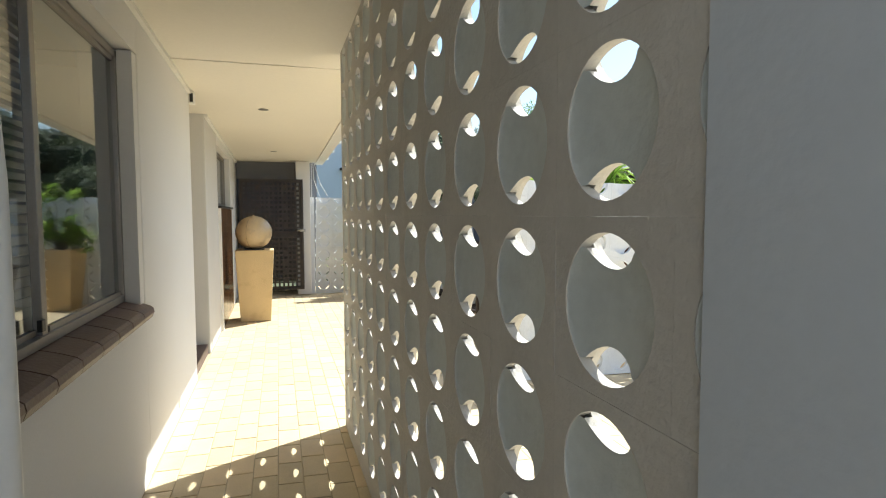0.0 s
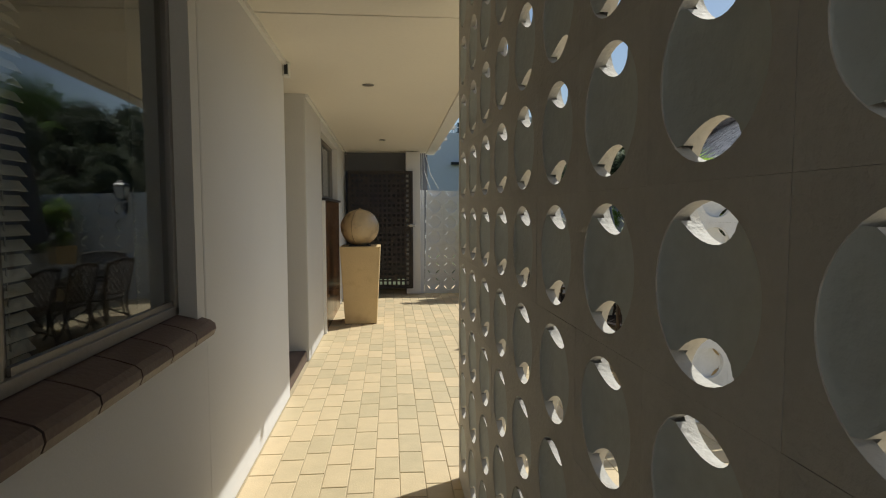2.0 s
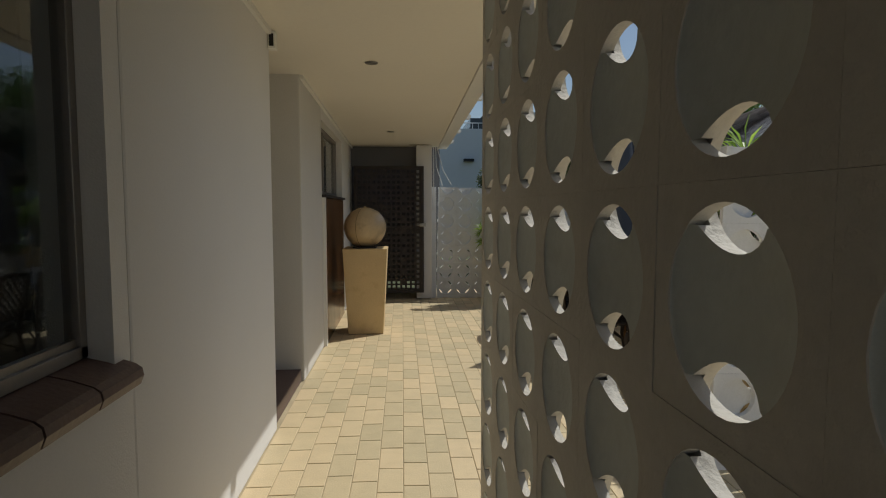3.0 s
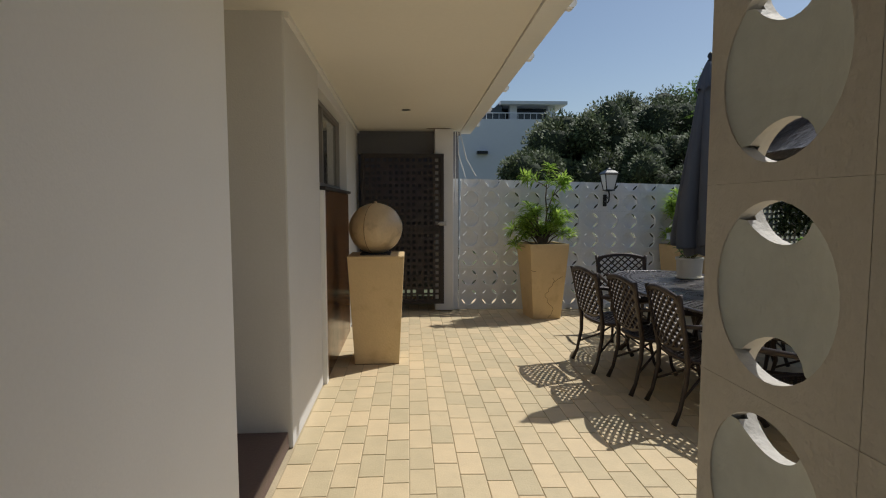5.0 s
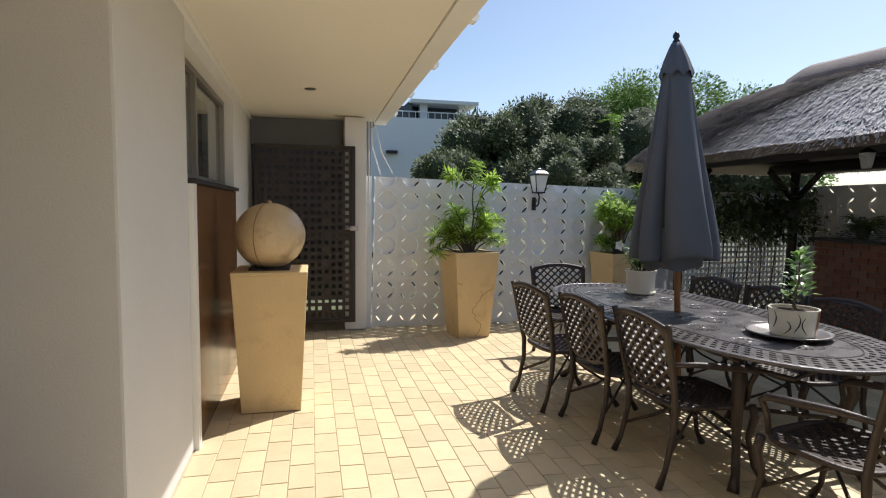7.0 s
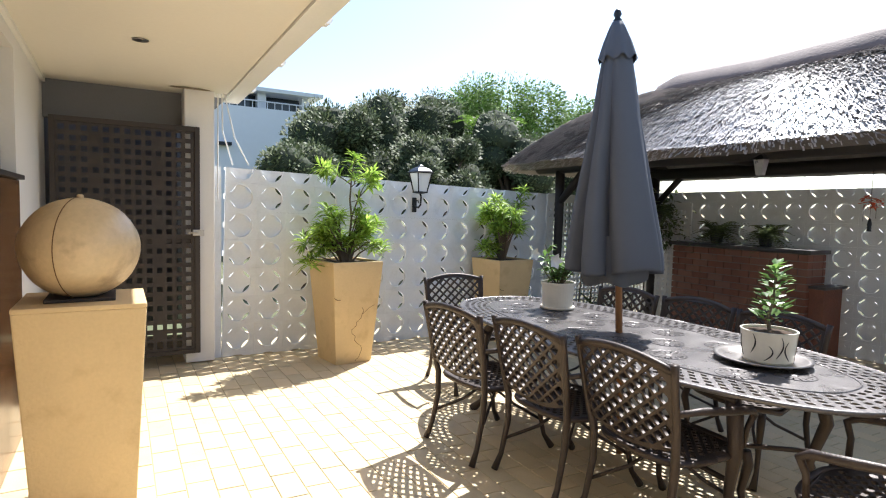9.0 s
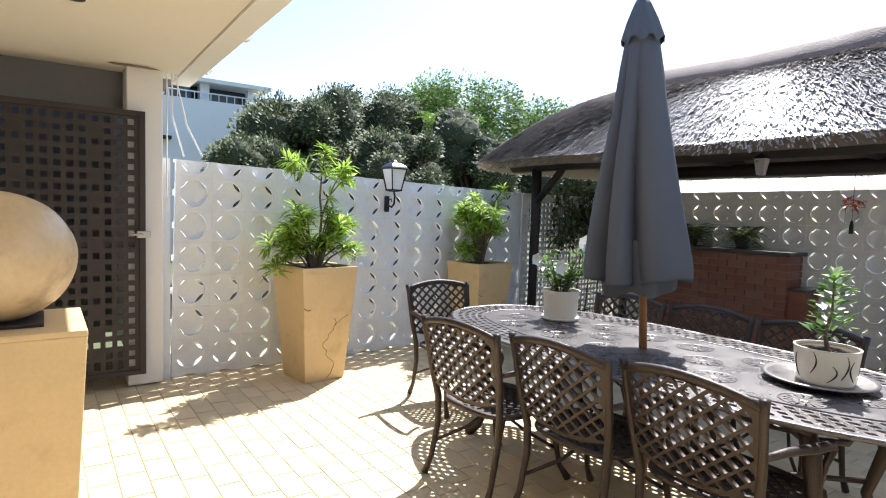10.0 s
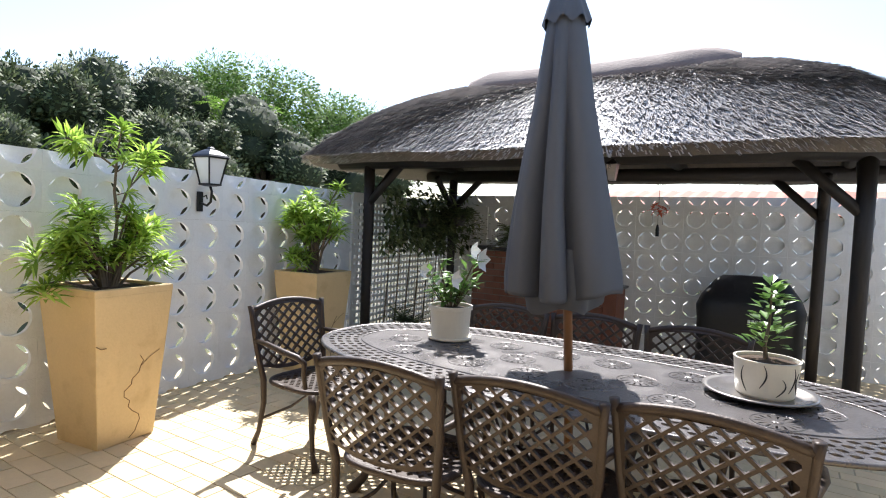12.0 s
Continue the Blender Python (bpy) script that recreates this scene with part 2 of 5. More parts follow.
def frustum(bm, w0, d0, w1, d1, z0, z1, bevel=0.0):
    """A square tapered block."""
    v = [bm.verts.new((sx * w / 2, sy * d / 2, z)) for w, d, z in ((w0, d0, z0), (w1, d1, z1)) for sx, sy in ((-1, -1), (1, -1), (1, 1), (-1, 1))]
    f = [bm.faces.new([v[k] for k in q]) for q in ((3, 2, 1, 0), (4, 5, 6, 7), (0, 1, 5, 4), (1, 2, 6, 5), (2, 3, 7, 6), (3, 0, 4, 7))]
    if bevel:
        bmesh.ops.bevel(bm, geom=list({e for q in f for e in q.edges}), offset=bevel, segments=2, affect="EDGES", profile=0.6)
    return bm


def plate(outline, holes, thick):
    """A sheet mesh in the xy plane with holes cut through it."""
    cu = bpy.data.curves.new("plate", "CURVE")
    cu.dimensions, cu.fill_mode, cu.extrude = "2D", "BOTH", thick / 2
    for loop in (outline, *holes):
        sp = cu.splines.new("POLY")
        sp.points.add(len(loop) - 1)
        for q, (x, y) in zip(sp.points, loop):
            q.co = (x, y, 0, 1)
        sp.use_cyclic_u = True
    ob = bpy.data.objects.new("plate", cu)
    scene.collection.objects.link(ob)
    me = bpy.data.meshes.new_from_object(ob.evaluated_get(bpy.context.evaluated_depsgraph_get()))
    bpy.data.objects.remove(ob)
    bpy.data.curves.remove(cu)
    return me


def warp(me, fn):
    for v in me.vertices:
        v.co = fn(v.co)
    me.update()
    return me


def rect(x0, y0, x1, y1):
    return [(x0, y0), (x1, y0), (x1, y1), (x0, y1)]


def wall_box(name, x0, y0, z0, x1, y1, z1, mat, label="", bevel=0.0):
    ob = part(name, box(bmesh.new(), x0, y0, z0, x1, y1, z1, bevel), mat)
    return tagged(ob, label, "wall", kind="structure")


# ---- setting ----
WX = -0.677          # face of the house wall
NX = 0.442           # corridor face of the screen wall
ceil_z = lambda y: 2.42 - 0.017 * (y - 4)
FALL = 0.028         # the courtyard falls away from the house
gz = lambda x: -FALL * max(0.0, x)

ground = part("ground", box(bmesh.new(), -2500, -2500, -0.6, 2500, 2500, -0.30), M_GROUND)
tagged(ground, "flat garden ground with dry grass beyond the walls", "ground", kind="structure")
bm = bmesh.new()
for x0, x1 in ((-1.9, 0.0), (0.0, 8.4)):
    v = [bm.verts.new((x, y, gz(x) + z)) for z in (-0.05, -0.0028) for x, y in ((x0, -3.2), (x1, -3.2), (x1, 11.2), (x0, 11.2))]
    for q in ((0, 3, 2, 1), (4, 5, 6, 7), (0, 1, 5, 4), (1, 2, 6, 5), (2, 3, 7, 6), (3, 0, 4, 7)):
        bm.faces.new([v[k] for k in q])
floor = part("floor", bm, M_GROUT)
tagged(floor, "courtyard floor of buff clay pavers in running bond", "floor", kind="structure")

# house wall in pieces round the openings: window -0.6..3.12, recess 4.92..5.90, panel window 7.02..8.85
wall_box("wall_house", -0.95, -3.2, 0, WX, -0.6, 2.6, M_WALL, "smooth white plastered house wall in shade")
wall_box("wall_house", -0.95, -0.6, 0, WX, 3.12, 0.90, M_WALL, "smooth white plastered house wall below the window")
wall_box("wall_house", -0.95, -0.6, 2.215, WX, 3.12, 2.6, M_WALL, "white plaster band above the window")
wall_box("wall_house", -0.95, 3.12, 0, WX, 4.92, 2.6, M_WALL, "smooth white plastered house wall", 0.012)
wall_box("wall_house", -1.75, 4.63, 0, -0.95, 4.92, 2.6, M_WALL_DARKER, "plastered side of the entrance recess")
wall_box("wall_house", -1.75, 5.90, 0, WX, 7.02, 2.6, M_WALL_DARKER, "white plastered house wall beside the entrance recess", 0.012)
wall_box("wall_house", -1.0, 7.02, 2.225, WX, 8.85, 2.6, M_WALL, "white plaster band above the narrow window")
wall_box("wall_house", -1.0, 8.85, 0, WX, 10.3, 2.6, M_WALL, "white plastered house wall beside the slatted gate")
wall_box("wall_house", -2.0, 4.63, 0, -1.75, 6.2, 2.6, M_WALL_DARKER, "plastered back of the entrance recess")
wall_box("wall_room", -2.9, -3.2, 0, -2.75, 4.5, 2.6, M_WALL, "dim white wall of the room behind the window")
wall_box("wall_room", -2.9, 4.35, 0, -0.95, 4.5, 2.6, M_WALL, "dim white side wall of the room")
wall_box("wall_room", -2.9, -3.35, 0, 1.6, -3.2, 2.6, M_WALL, "white plastered wall that closes the corridor")
# the gloom behind the gate is put into the colour of these walls
wall_box("wall_gate_room", -1.0, 12.0, 0, 0.8, 12.15, 2.6, M_DARK, "wall of the unlit passage behind the gate")
wall_box("wall_gate_room", -1.0, 10.3, 0, -0.85, 12.0, 2.6, M_DARK, "side of the unlit passage behind the gate")
# unseen roof, added to keep the sky's light out of the passage
tagged(part("passage_roof", box(bmesh.new(), -1.0, 10.33, 2.45, 0.8, 11.75, 2.55), M_DARK), "unseen roof added to darken the passage behind the gate", "roof", kind="structure")
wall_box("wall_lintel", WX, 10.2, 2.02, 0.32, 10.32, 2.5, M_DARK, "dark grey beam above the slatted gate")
wall_box("gate_post", 0.315, 9.96, 0, 0.55, 10.3, 2.34, M_WALL, "white plastered post beside the gate", 0.01)
wall_box("wall_post_back", 0.42, 10.3, 0, 0.55, 12.0, 2.4, M_WALL, "white plastered passage wall")

step = part("step", box(bmesh.new(), -1.75, 4.925, 0, -0.70, 5.895, 0.10, 0.01), M_SILL)
tagged(step, "brown tiled entrance step in the recess", "step", kind="structure")

tagged(part("room_roof", box(bmesh.new(), -2.9, -3.35, 2.56, -0.70, -0.24, 2.66), M_WALL_DARKER), "roof over the room behind the window", "roof", kind="structure")
room_floor = part("room_floor", box(bmesh.new(), -2.75, -3.2, -0.002, -0.95, 4.35, 0.02), M_GROUT)
tagged(room_floor, "dim floor of the room behind the window", "floor", kind="structure")


JOINT = 3.97


def ceiling():
    bm = bmesh.new()
    y0, y1 = -0.25, 10.2
    for x0, x1, ya, yb in ((-1.76, 0.66, y0, JOINT - 0.004), (-1.76, 0.66, JOINT + 0.004, y1)):
        v = [bm.verts.new((x, y, ceil_z(y) + dz)) for dz in (0, 0.05) for x, y in ((x0, ya), (x1, ya), (x1, yb), (x0, yb))]
        for q in ((0, 3, 2, 1), (4, 5, 6, 7), (0, 1, 5, 4), (1, 2, 6, 5), (2, 3, 7, 6), (3, 0, 4, 7)):
            bm.faces.new([v[k] for k in q])
    ob = part("ceiling", bm, M_CEIL)
    tagged(ob, "flat cream painted ceiling boards with one joint", "ceiling", kind="structure")
    tagged(part("ceiling_batten", box(bmesh.new(), WX, JOINT - 0.014, ceil_z(JOINT) - 0.007, 0.66, JOINT + 0.014, ceil_z(JOINT) + 0.002, 0.002), M_CEIL), "thin cover strip over the ceiling joint", "trim", kind="structure")
    bm = bmesh.new()
    v = [bm.verts.new((x, y, ceil_z(y) + 0.10 + dz)) for dz in (0, 0.05) for x, y in ((-3.0, y0), (0.75, y0), (0.75, y1 + 0.1), (-3.0, y1 + 0.1))]
    for q in ((0, 3, 2, 1), (4, 5, 6, 7), (0, 1, 5, 4), (1, 2, 6, 5), (2, 3, 7, 6), (3, 0, 4, 7)):
        bm.faces.new([v[k] for k in q])
    tagged(part("roof", bm, M_WALL_DARKER), "house roof slab over the corridor", "roof", kind="structure")
    bm = bmesh.new()
    for dx0, dx1, dz0, dz1 in ((0.663, 0.80, -0.018, 0.16),):
        v = [bm.verts.new((x, y, ceil_z(y) + z)) for z in (dz0, dz1) for x, y in ((dx0, y0), (dx1, y0), (dx1, y1 + 0.1), (dx0, y1 + 0.1))]
        for q in ((0, 3, 2, 1), (4, 5, 6, 7), (0, 1, 5, 4), (1, 2, 6, 5), (2, 3, 7, 6), (3, 0, 4, 7)):
            bm.faces.new([v[k] for k in q])
    tagged(part("fascia", bm, M_TRIM), "white painted eaves fascia along the corridor roof", "trim", kind="structure")
    bm = bmesh.new()
    for ya, yb in ((y0, 4.91), (5.91, 10.2)):
        v = [bm.verts.new((x, y, ceil_z(y) + z)) for z in (-0.03, 0) for x, y in ((WX, ya), (WX + 0.025, ya), (WX + 0.025, yb), (WX, yb))]
        for q in ((0, 3, 2, 1), (0, 1, 5, 4), (1, 2, 6, 5), (2, 3, 7, 6), (3, 0, 4, 7)):
            bm.faces.new([v[k] for k in q])
    tagged(part("cornice", bm, M_TRIM), "thin cream cornice strip under the ceiling", "trim", kind="structure")


ceiling()

bm = bmesh.new()
rim = [bm.verts.new((0.36 + (0.16 + 0.05 * noise.noise(Vector((math.cos(a) * 2, math.sin(a) * 2, 0)))) * math.cos(a), 9.93 + (0.055 + 0.025 * noise.noise(Vector((math.cos(a) * 3, math.sin(a) * 3, 5)))) * math.sin(a), ceil_z(9.93) - 0.003)) for a in (2 * math.pi * k / 40 for k in range(40))]
bm.faces.new(rim)
tagged(part("ceiling_stain", bm, M_STAIN), "brown damp stain on the ceiling above the gate post", "stain", kind="structure")

# gutter brackets along the fascia
br = thing("gutter_bracket", pose(0.80, 4.9, ceil_z(4.9) + 0.03), "white painted gutter bracket with a round end on the fascia", "bracket", "brackets along the eaves")
bm = bmesh.new()
box(bm, -0.005, -0.02, 0, 0.07, 0.02, 0.035, 0.004)
part("arm", bm, M_TRIM, br)
part("end", tube(bmesh.new(), [(0.06, -0.035, 0.03), (0.06, 0.035, 0.03)], 0.028, 12), M_TRIM, br)
for k in range(-4, 6):
    if k != 0:
        y = 4.87 + k * 1.02
        copy_thing(br, pose(0.80, y, ceil_z(y) + 0.03))

# downlights and the sensor box
for x, y in ((-0.11, 1.9), (-0.11, 5.53), (-0.04, 8.68)):
    dl = thing("downlight", pose(x, y, ceil_z(y) - 0.004, 1.35), "small round recessed ceiling downlight", "ceiling light", "ceiling downlights")
    part("rim", lathe(bmesh.new(), [(0.034, -0.003), (0.045, -0.004), (0.047, 0.0), (0.034, 0.003)], 24), M_CHROME, dl)
    part("lens", lathe(bmesh.new(), [(0.033, -0.0025), (0.033, 0.001)], 20), M_LAMP, dl)
sb = thing("sensor_box", pose(WX + 0.002, 4.90, 2.345), "small white alarm sensor box on the house wall", "sensor")
part("body", box(bmesh.new(), 0, -0.03, -0.05, 0.045, 0.03, 0.05, 0.006), M_TRIM, sb)
part("lens", box(bmesh.new(), 0.01, -0.033, -0.035, 0.035, -0.029, 0.035, 0.001), M_LAMP, sb)


# ---- pierced block walls ----
def block_mesh(pw, ph, r, thick, mat, bowl_mat, half=False):
    """One block along +y: a round hollow in its front, quarters of four more in its back corners.
    Where hollows of both faces meet, a leaf-shaped slit opens. half: the lower half alone, for the top course."""
    hw, hh = pw / 2 - 0.0004, ph / 2 - 0.0004

    def solid(bm):
        me = bpy.data.meshes.new("block")
        bmesh.ops.recalc_face_normals(bm, faces=bm.faces[:])
        bm.to_mesh(me)
        bm.free()
        me.materials.append(mat)
        me.materials.append(bowl_mat)
        ob = bpy.data.objects.new("block", me)
        scene.collection.objects.link(ob)
        return ob

    def hollow(bm, x, z, y_face, way, deep):
        prof = [(r, -0.02), (r, deep * 0.90), (r * 0.975, deep * 0.97), (r * 0.85, deep), (r * 0.4, deep)]
        n = 40
        rings = [[bm.verts.new((x + q * math.cos(2 * math.pi * k / n), y_face + way * d, z + q * math.sin(2 * math.pi * k / n))) for k in range(n)] for q, d in prof]
        made = [bm.faces.new((a[k], a[(k + 1) % n], b[(k + 1) % n], b[k])) for a, b in zip(rings, rings[1:]) for k in range(n)]
        made += [bm.faces.new(rings[0]), bm.faces.new(rings[-1])]
        for f in made:
            f.material_index = 1

    body = solid(box(bmesh.new(), -hw, 0.0, -hh, hw, thick, 0.0 if half else hh))
    bm = bmesh.new()
    hollow(bm, 0.0, 0.0, 0.0, 1, thick * 0.50)
    front = solid(bm)
    bm = bmesh.new()
    for sx in (-1, 1):
        for sz in (-1, 1):
            hollow(bm, sx * pw / 2, sz * ph / 2, thick, -1, thick * 0.60)
    back = solid(bm)
    for cutter in (front, back):
        cut = body.modifiers.new("cut", "BOOLEAN")
        cut.operation, cut.solver, cut.object = "DIFFERENCE", "EXACT", cutter
    me = bpy.data.meshes.new_from_object(body.evaluated_get(bpy.context.evaluated_depsgraph_get()))
    for ob in (body, front, back):
        bpy.data.objects.remove(ob)
    me.materials.clear()
    me.materials.append(mat)
    me.materials.append(bowl_mat)
    me.shade_smooth()
    me.set_sharp_from_angle(angle=radians(38))
    return me


def screen_mesh(pw, ph, r, rb, d1, d2, mat, bowl_mat):
    """A thin block: a shallow round dish in its front, half rounds cut in from above and below behind it;
    where they meet, a leaf-shaped slit opens."""
    bm = bmesh.new()
    hw, hh = pw / 2 - 0.0003, ph / 2 - 0.0002

    def full(rad, y0, y1, n=40):
        turn = [(math.cos(2 * math.pi * k / n), math.sin(2 * math.pi * k / n)) for k in range(n)]
        rims = [[bm.verts.new((c * q, y, s * q)) for c, s in turn] for q, y in ((rad, y0), (rad, y1))]
        for ring, y in ((rims[0], y0), (rims[-1], y1)):
            inner = [bm.verts.new(v.co) for v in ring]
            sq = [bm.verts.new((c / max(abs(c), abs(s)) * hw, y, s / max(abs(c), abs(s)) * hh)) for c, s in turn]
            for k in range(n):
                j = (k + 1) % n
                bm.faces.new((sq[k], sq[j], inner[j], inner[k]))
        for p, q in zip(rims, rims[1:]):
            for k in range(n):
                j = (k + 1) % n
                bm.faces.new((p[k], p[j], q[j], q[k])).smooth = True

    def half(rad, y0, y1):
        m_ = 18
        steps = ((rad, y0), (rad, y1))
        for s in (-1, 1):
            arcs = [[bm.verts.new((-q * math.cos(math.pi * k / m_), y, s * (-hh + q * math.sin(math.pi * k / m_)))) for k in range(m_ + 1)] for q, y in steps]
            for p, q in zip(arcs, arcs[1:]):
                for k in range(m_):
                    bm.faces.new((p[k], p[k + 1], q[k + 1], q[k])).smooth = True
        for q, y in (steps[0], steps[-1]):
            xs = [-hw] + [-q * math.cos(math.pi * k / m_) for k in range(m_ + 1)] + [hw]
            cols = []
            for x in xs:
                lo = -hh + (math.sqrt(max(q * q - x * x, 0)) if abs(x) < q else 0)
                cols.append([bm.verts.new((x, y, z)) for z in (lo, -lo)])
            for u, v in zip(cols, cols[1:]):
                bm.faces.new((u[0], v[0], v[1], u[1]))

    def dish(n=28, m_=7):
        """The hollow of the large round: a shallow bowl, cut open where the small rounds behind it reach it."""
        made, fresh = [], []
        for s in (-1, 1):
            cols, cut = [], []
            for k in range(n + 1):
                x = -r * 0.999 * math.cos(math.pi * k / n)
                lim, arc = math.sqrt(r * r - x * x), False
                if abs(x) < rb and hh - math.sqrt(rb * rb - x * x) < lim:
                    lim, arc = hh - math.sqrt(rb * rb - x * x), True
                line = []
                for j in range(m_ + 1):
                    z = lim * j / m_
                    y = 0.002 + (d1 - 0.004) * max(1 - (x * x + z * z) / (r * r), 0.0) ** 0.7
                    line.append(bm.verts.new((x, y, s * z)))
                cols.append(line)
                cut.append((x, s * lim) if arc else None)
                fresh.extend(line)
            for a, b in zip(cols, cols[1:]):
                for j in range(m_):
                    made.append(bm.faces.new((a[j], b[j], b[j + 1], a[j + 1])))
            for (a, b), (ca, cb) in zip(zip(cols, cols[1:]), zip(cut, cut[1:])):
                if ca and cb:
                    q = [bm.verts.new(v.co) for v in (a[-1], b[-1])] + [bm.verts.new((c[0], d1, c[1])) for c in (cb, ca)]
                    bm.faces.new(q)
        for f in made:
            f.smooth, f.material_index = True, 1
        bmesh.ops.remove_doubles(bm, verts=fresh, dist=1e-5)

    dish()
    full(r, 0.0, d1)
    half(rb, d1, d2)
    for x in (-hw, hw):
        bm.faces.new([bm.verts.new(p) for p in ((x, 0, -hh), (x, d2, -hh), (x, d2, hh), (x, 0, hh))])
    ya, yb = 0.0, d1
    for z in (-hh, hh):
        bm.faces.new([bm.verts.new(p) for p in ((-hw, ya, z), (-hw, yb, z), (hw, yb, z), (hw, ya, z))])
    bmesh.ops.recalc_face_normals(bm, faces=bm.faces[:])
    me = bpy.data.meshes.new("block")
    bm.to_mesh(me)
    bm.free()
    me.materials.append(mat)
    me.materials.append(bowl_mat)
    return me


def block_wall(name, m, cols, rows, pw, ph, kinds, label):
    """A wall of blocks; runs along local +x from the base at m. kinds: the block, and the half block of the top course, if any."""
    base = thing(name, m, label, "wall", kind="structure")
    for i in range(cols):
        for k in range(rows + len(kinds) - 1):
            b = new("block", kinds[1] if k == rows else kinds[0])
            b.parent = base
            b.matrix_local = pose((i + 0.5) * pw, random.uniform(-0.0006, 0.0006), (k + 0.5) * ph)
    return base


BX, BY, BA = 0.622, 10.097, 5.2      # back wall: start and angle
SP = 0.2635
# face and bowl colours differ by painted-in shade and daylight, not by paint
block_wall("wall_screen", pose(0.404, 3.585, 0.076, 0, 0, -89.3), 12, 9, 0.286, SP, [screen_mesh(0.286, SP, 0.1095, 0.075, 0.020, 0.033, M_BLOCK_SHADED, M_BOWL_LIT)],
           "tall painted wall of round pierced blocks beside the corridor")
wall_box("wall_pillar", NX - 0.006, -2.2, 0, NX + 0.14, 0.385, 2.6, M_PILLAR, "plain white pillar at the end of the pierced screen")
bm = box(bmesh.new(), 0.0, 0.001, -0.085, 3.2, 0.035, -0.001)
PLINTH = tagged(part("screen_plinth", bm, M_BLOCK_SHADED), "low plinth under the pierced screen", "wall", kind="structure")
PLINTH.matrix_world = pose(0.404, 3.585, 0.076, 0, 0, -89.3)
bm = box(bmesh.new(), 0.0, 0.002, 2.373, 3.2, 0.035, 2.48)
BEAM = tagged(part("screen_beam", bm, M_WALL), "white beam on top of the pierced screen", "wall", kind="structure")
BEAM.matrix_world = pose(0.404, 3.585, 0.076, 0, 0, -89.3)
wall_box("wall_back_end", 0.551, 10.097, -0.05, 0.621, 10.17, 1.70, M_BLOCK, "plain white end of the pierced garden wall")
PB = 0.2585
block_wall("wall_back", pose(BX, BY, 1.70 - 7.5 * PB, 0, 1.2, BA), 15, 7, 0.278, PB, [block_mesh(0.278, PB, 0.1055, 0.075, M_BLOCK, M_BLOCK, h) for h in (False, True)],
           "low white painted garden wall of round pierced blocks")
SW, SH = 0.272, 0.268
SIDE = [block_mesh(SW, SH, 0.103, 0.075, M_BLOCK, M_BLOCK, h) for h in (False, True)]
block_wall("wall_side", pose(6.74, 10.6, 1.70 - 7.5 * SH, 0, -0.7, -83.5), 27, 7, SW, SH, SIDE,
           "white painted boundary wall of round pierced blocks behind the thatched shelter")
block_wall("wall_garden", pose(1.75, 4.30, -0.05, 0, 1.2, 0), 19, 6, SW, SH, SIDE,
           "white painted wall of round pierced blocks across the courtyard")
wall_box("wall_south", 0.6, -3.35, 0, 8.6, -3.2, 2.1, M_WALL, "plain white wall that closes the courtyard")


# ---- trellis in the corner ----
def trellis(m, w, h, label):
    t = thing("trellis", m, label, "trellis")
    holes = []
    p, q = 0.075, 0.042
    for i in range(int(w / p)):
        for k in range(int(h / p)):
            x, z = 0.02 + i * p, 0.02 + k * p
            holes.append(rect(x, z, x + q, z + q))
    me = plate(rect(0, 0, w, h), holes, 0.02)
    warp(me, lambda c: Vector((c.x, c.z, c.y)))
    mesh_part("lattice", me, M_TRIM, t)
    bm = bmesh.new()
    for x0, x1, z0, z1 in ((-0.03, 0.0, 0, h + 0.02), (w, w + 0.03, 0, h + 0.02), (0, w, h, h + 0.03)):
        box(bm, x0, -0.015, z0, x1, 0.015, z1)
    part("frame", bm, M_TRIM, t)
    return t


trellis(pose(4.70, 10.47, gz(4.70), 0, 0, 5), 2.25, 1.72, "white painted square lattice panel in the shelter corner")
trellis(pose(6.68, 10.48, gz(6.68), 0, 0, -83.5), 0.62, 1.72, "white painted square lattice panel beside the braai")


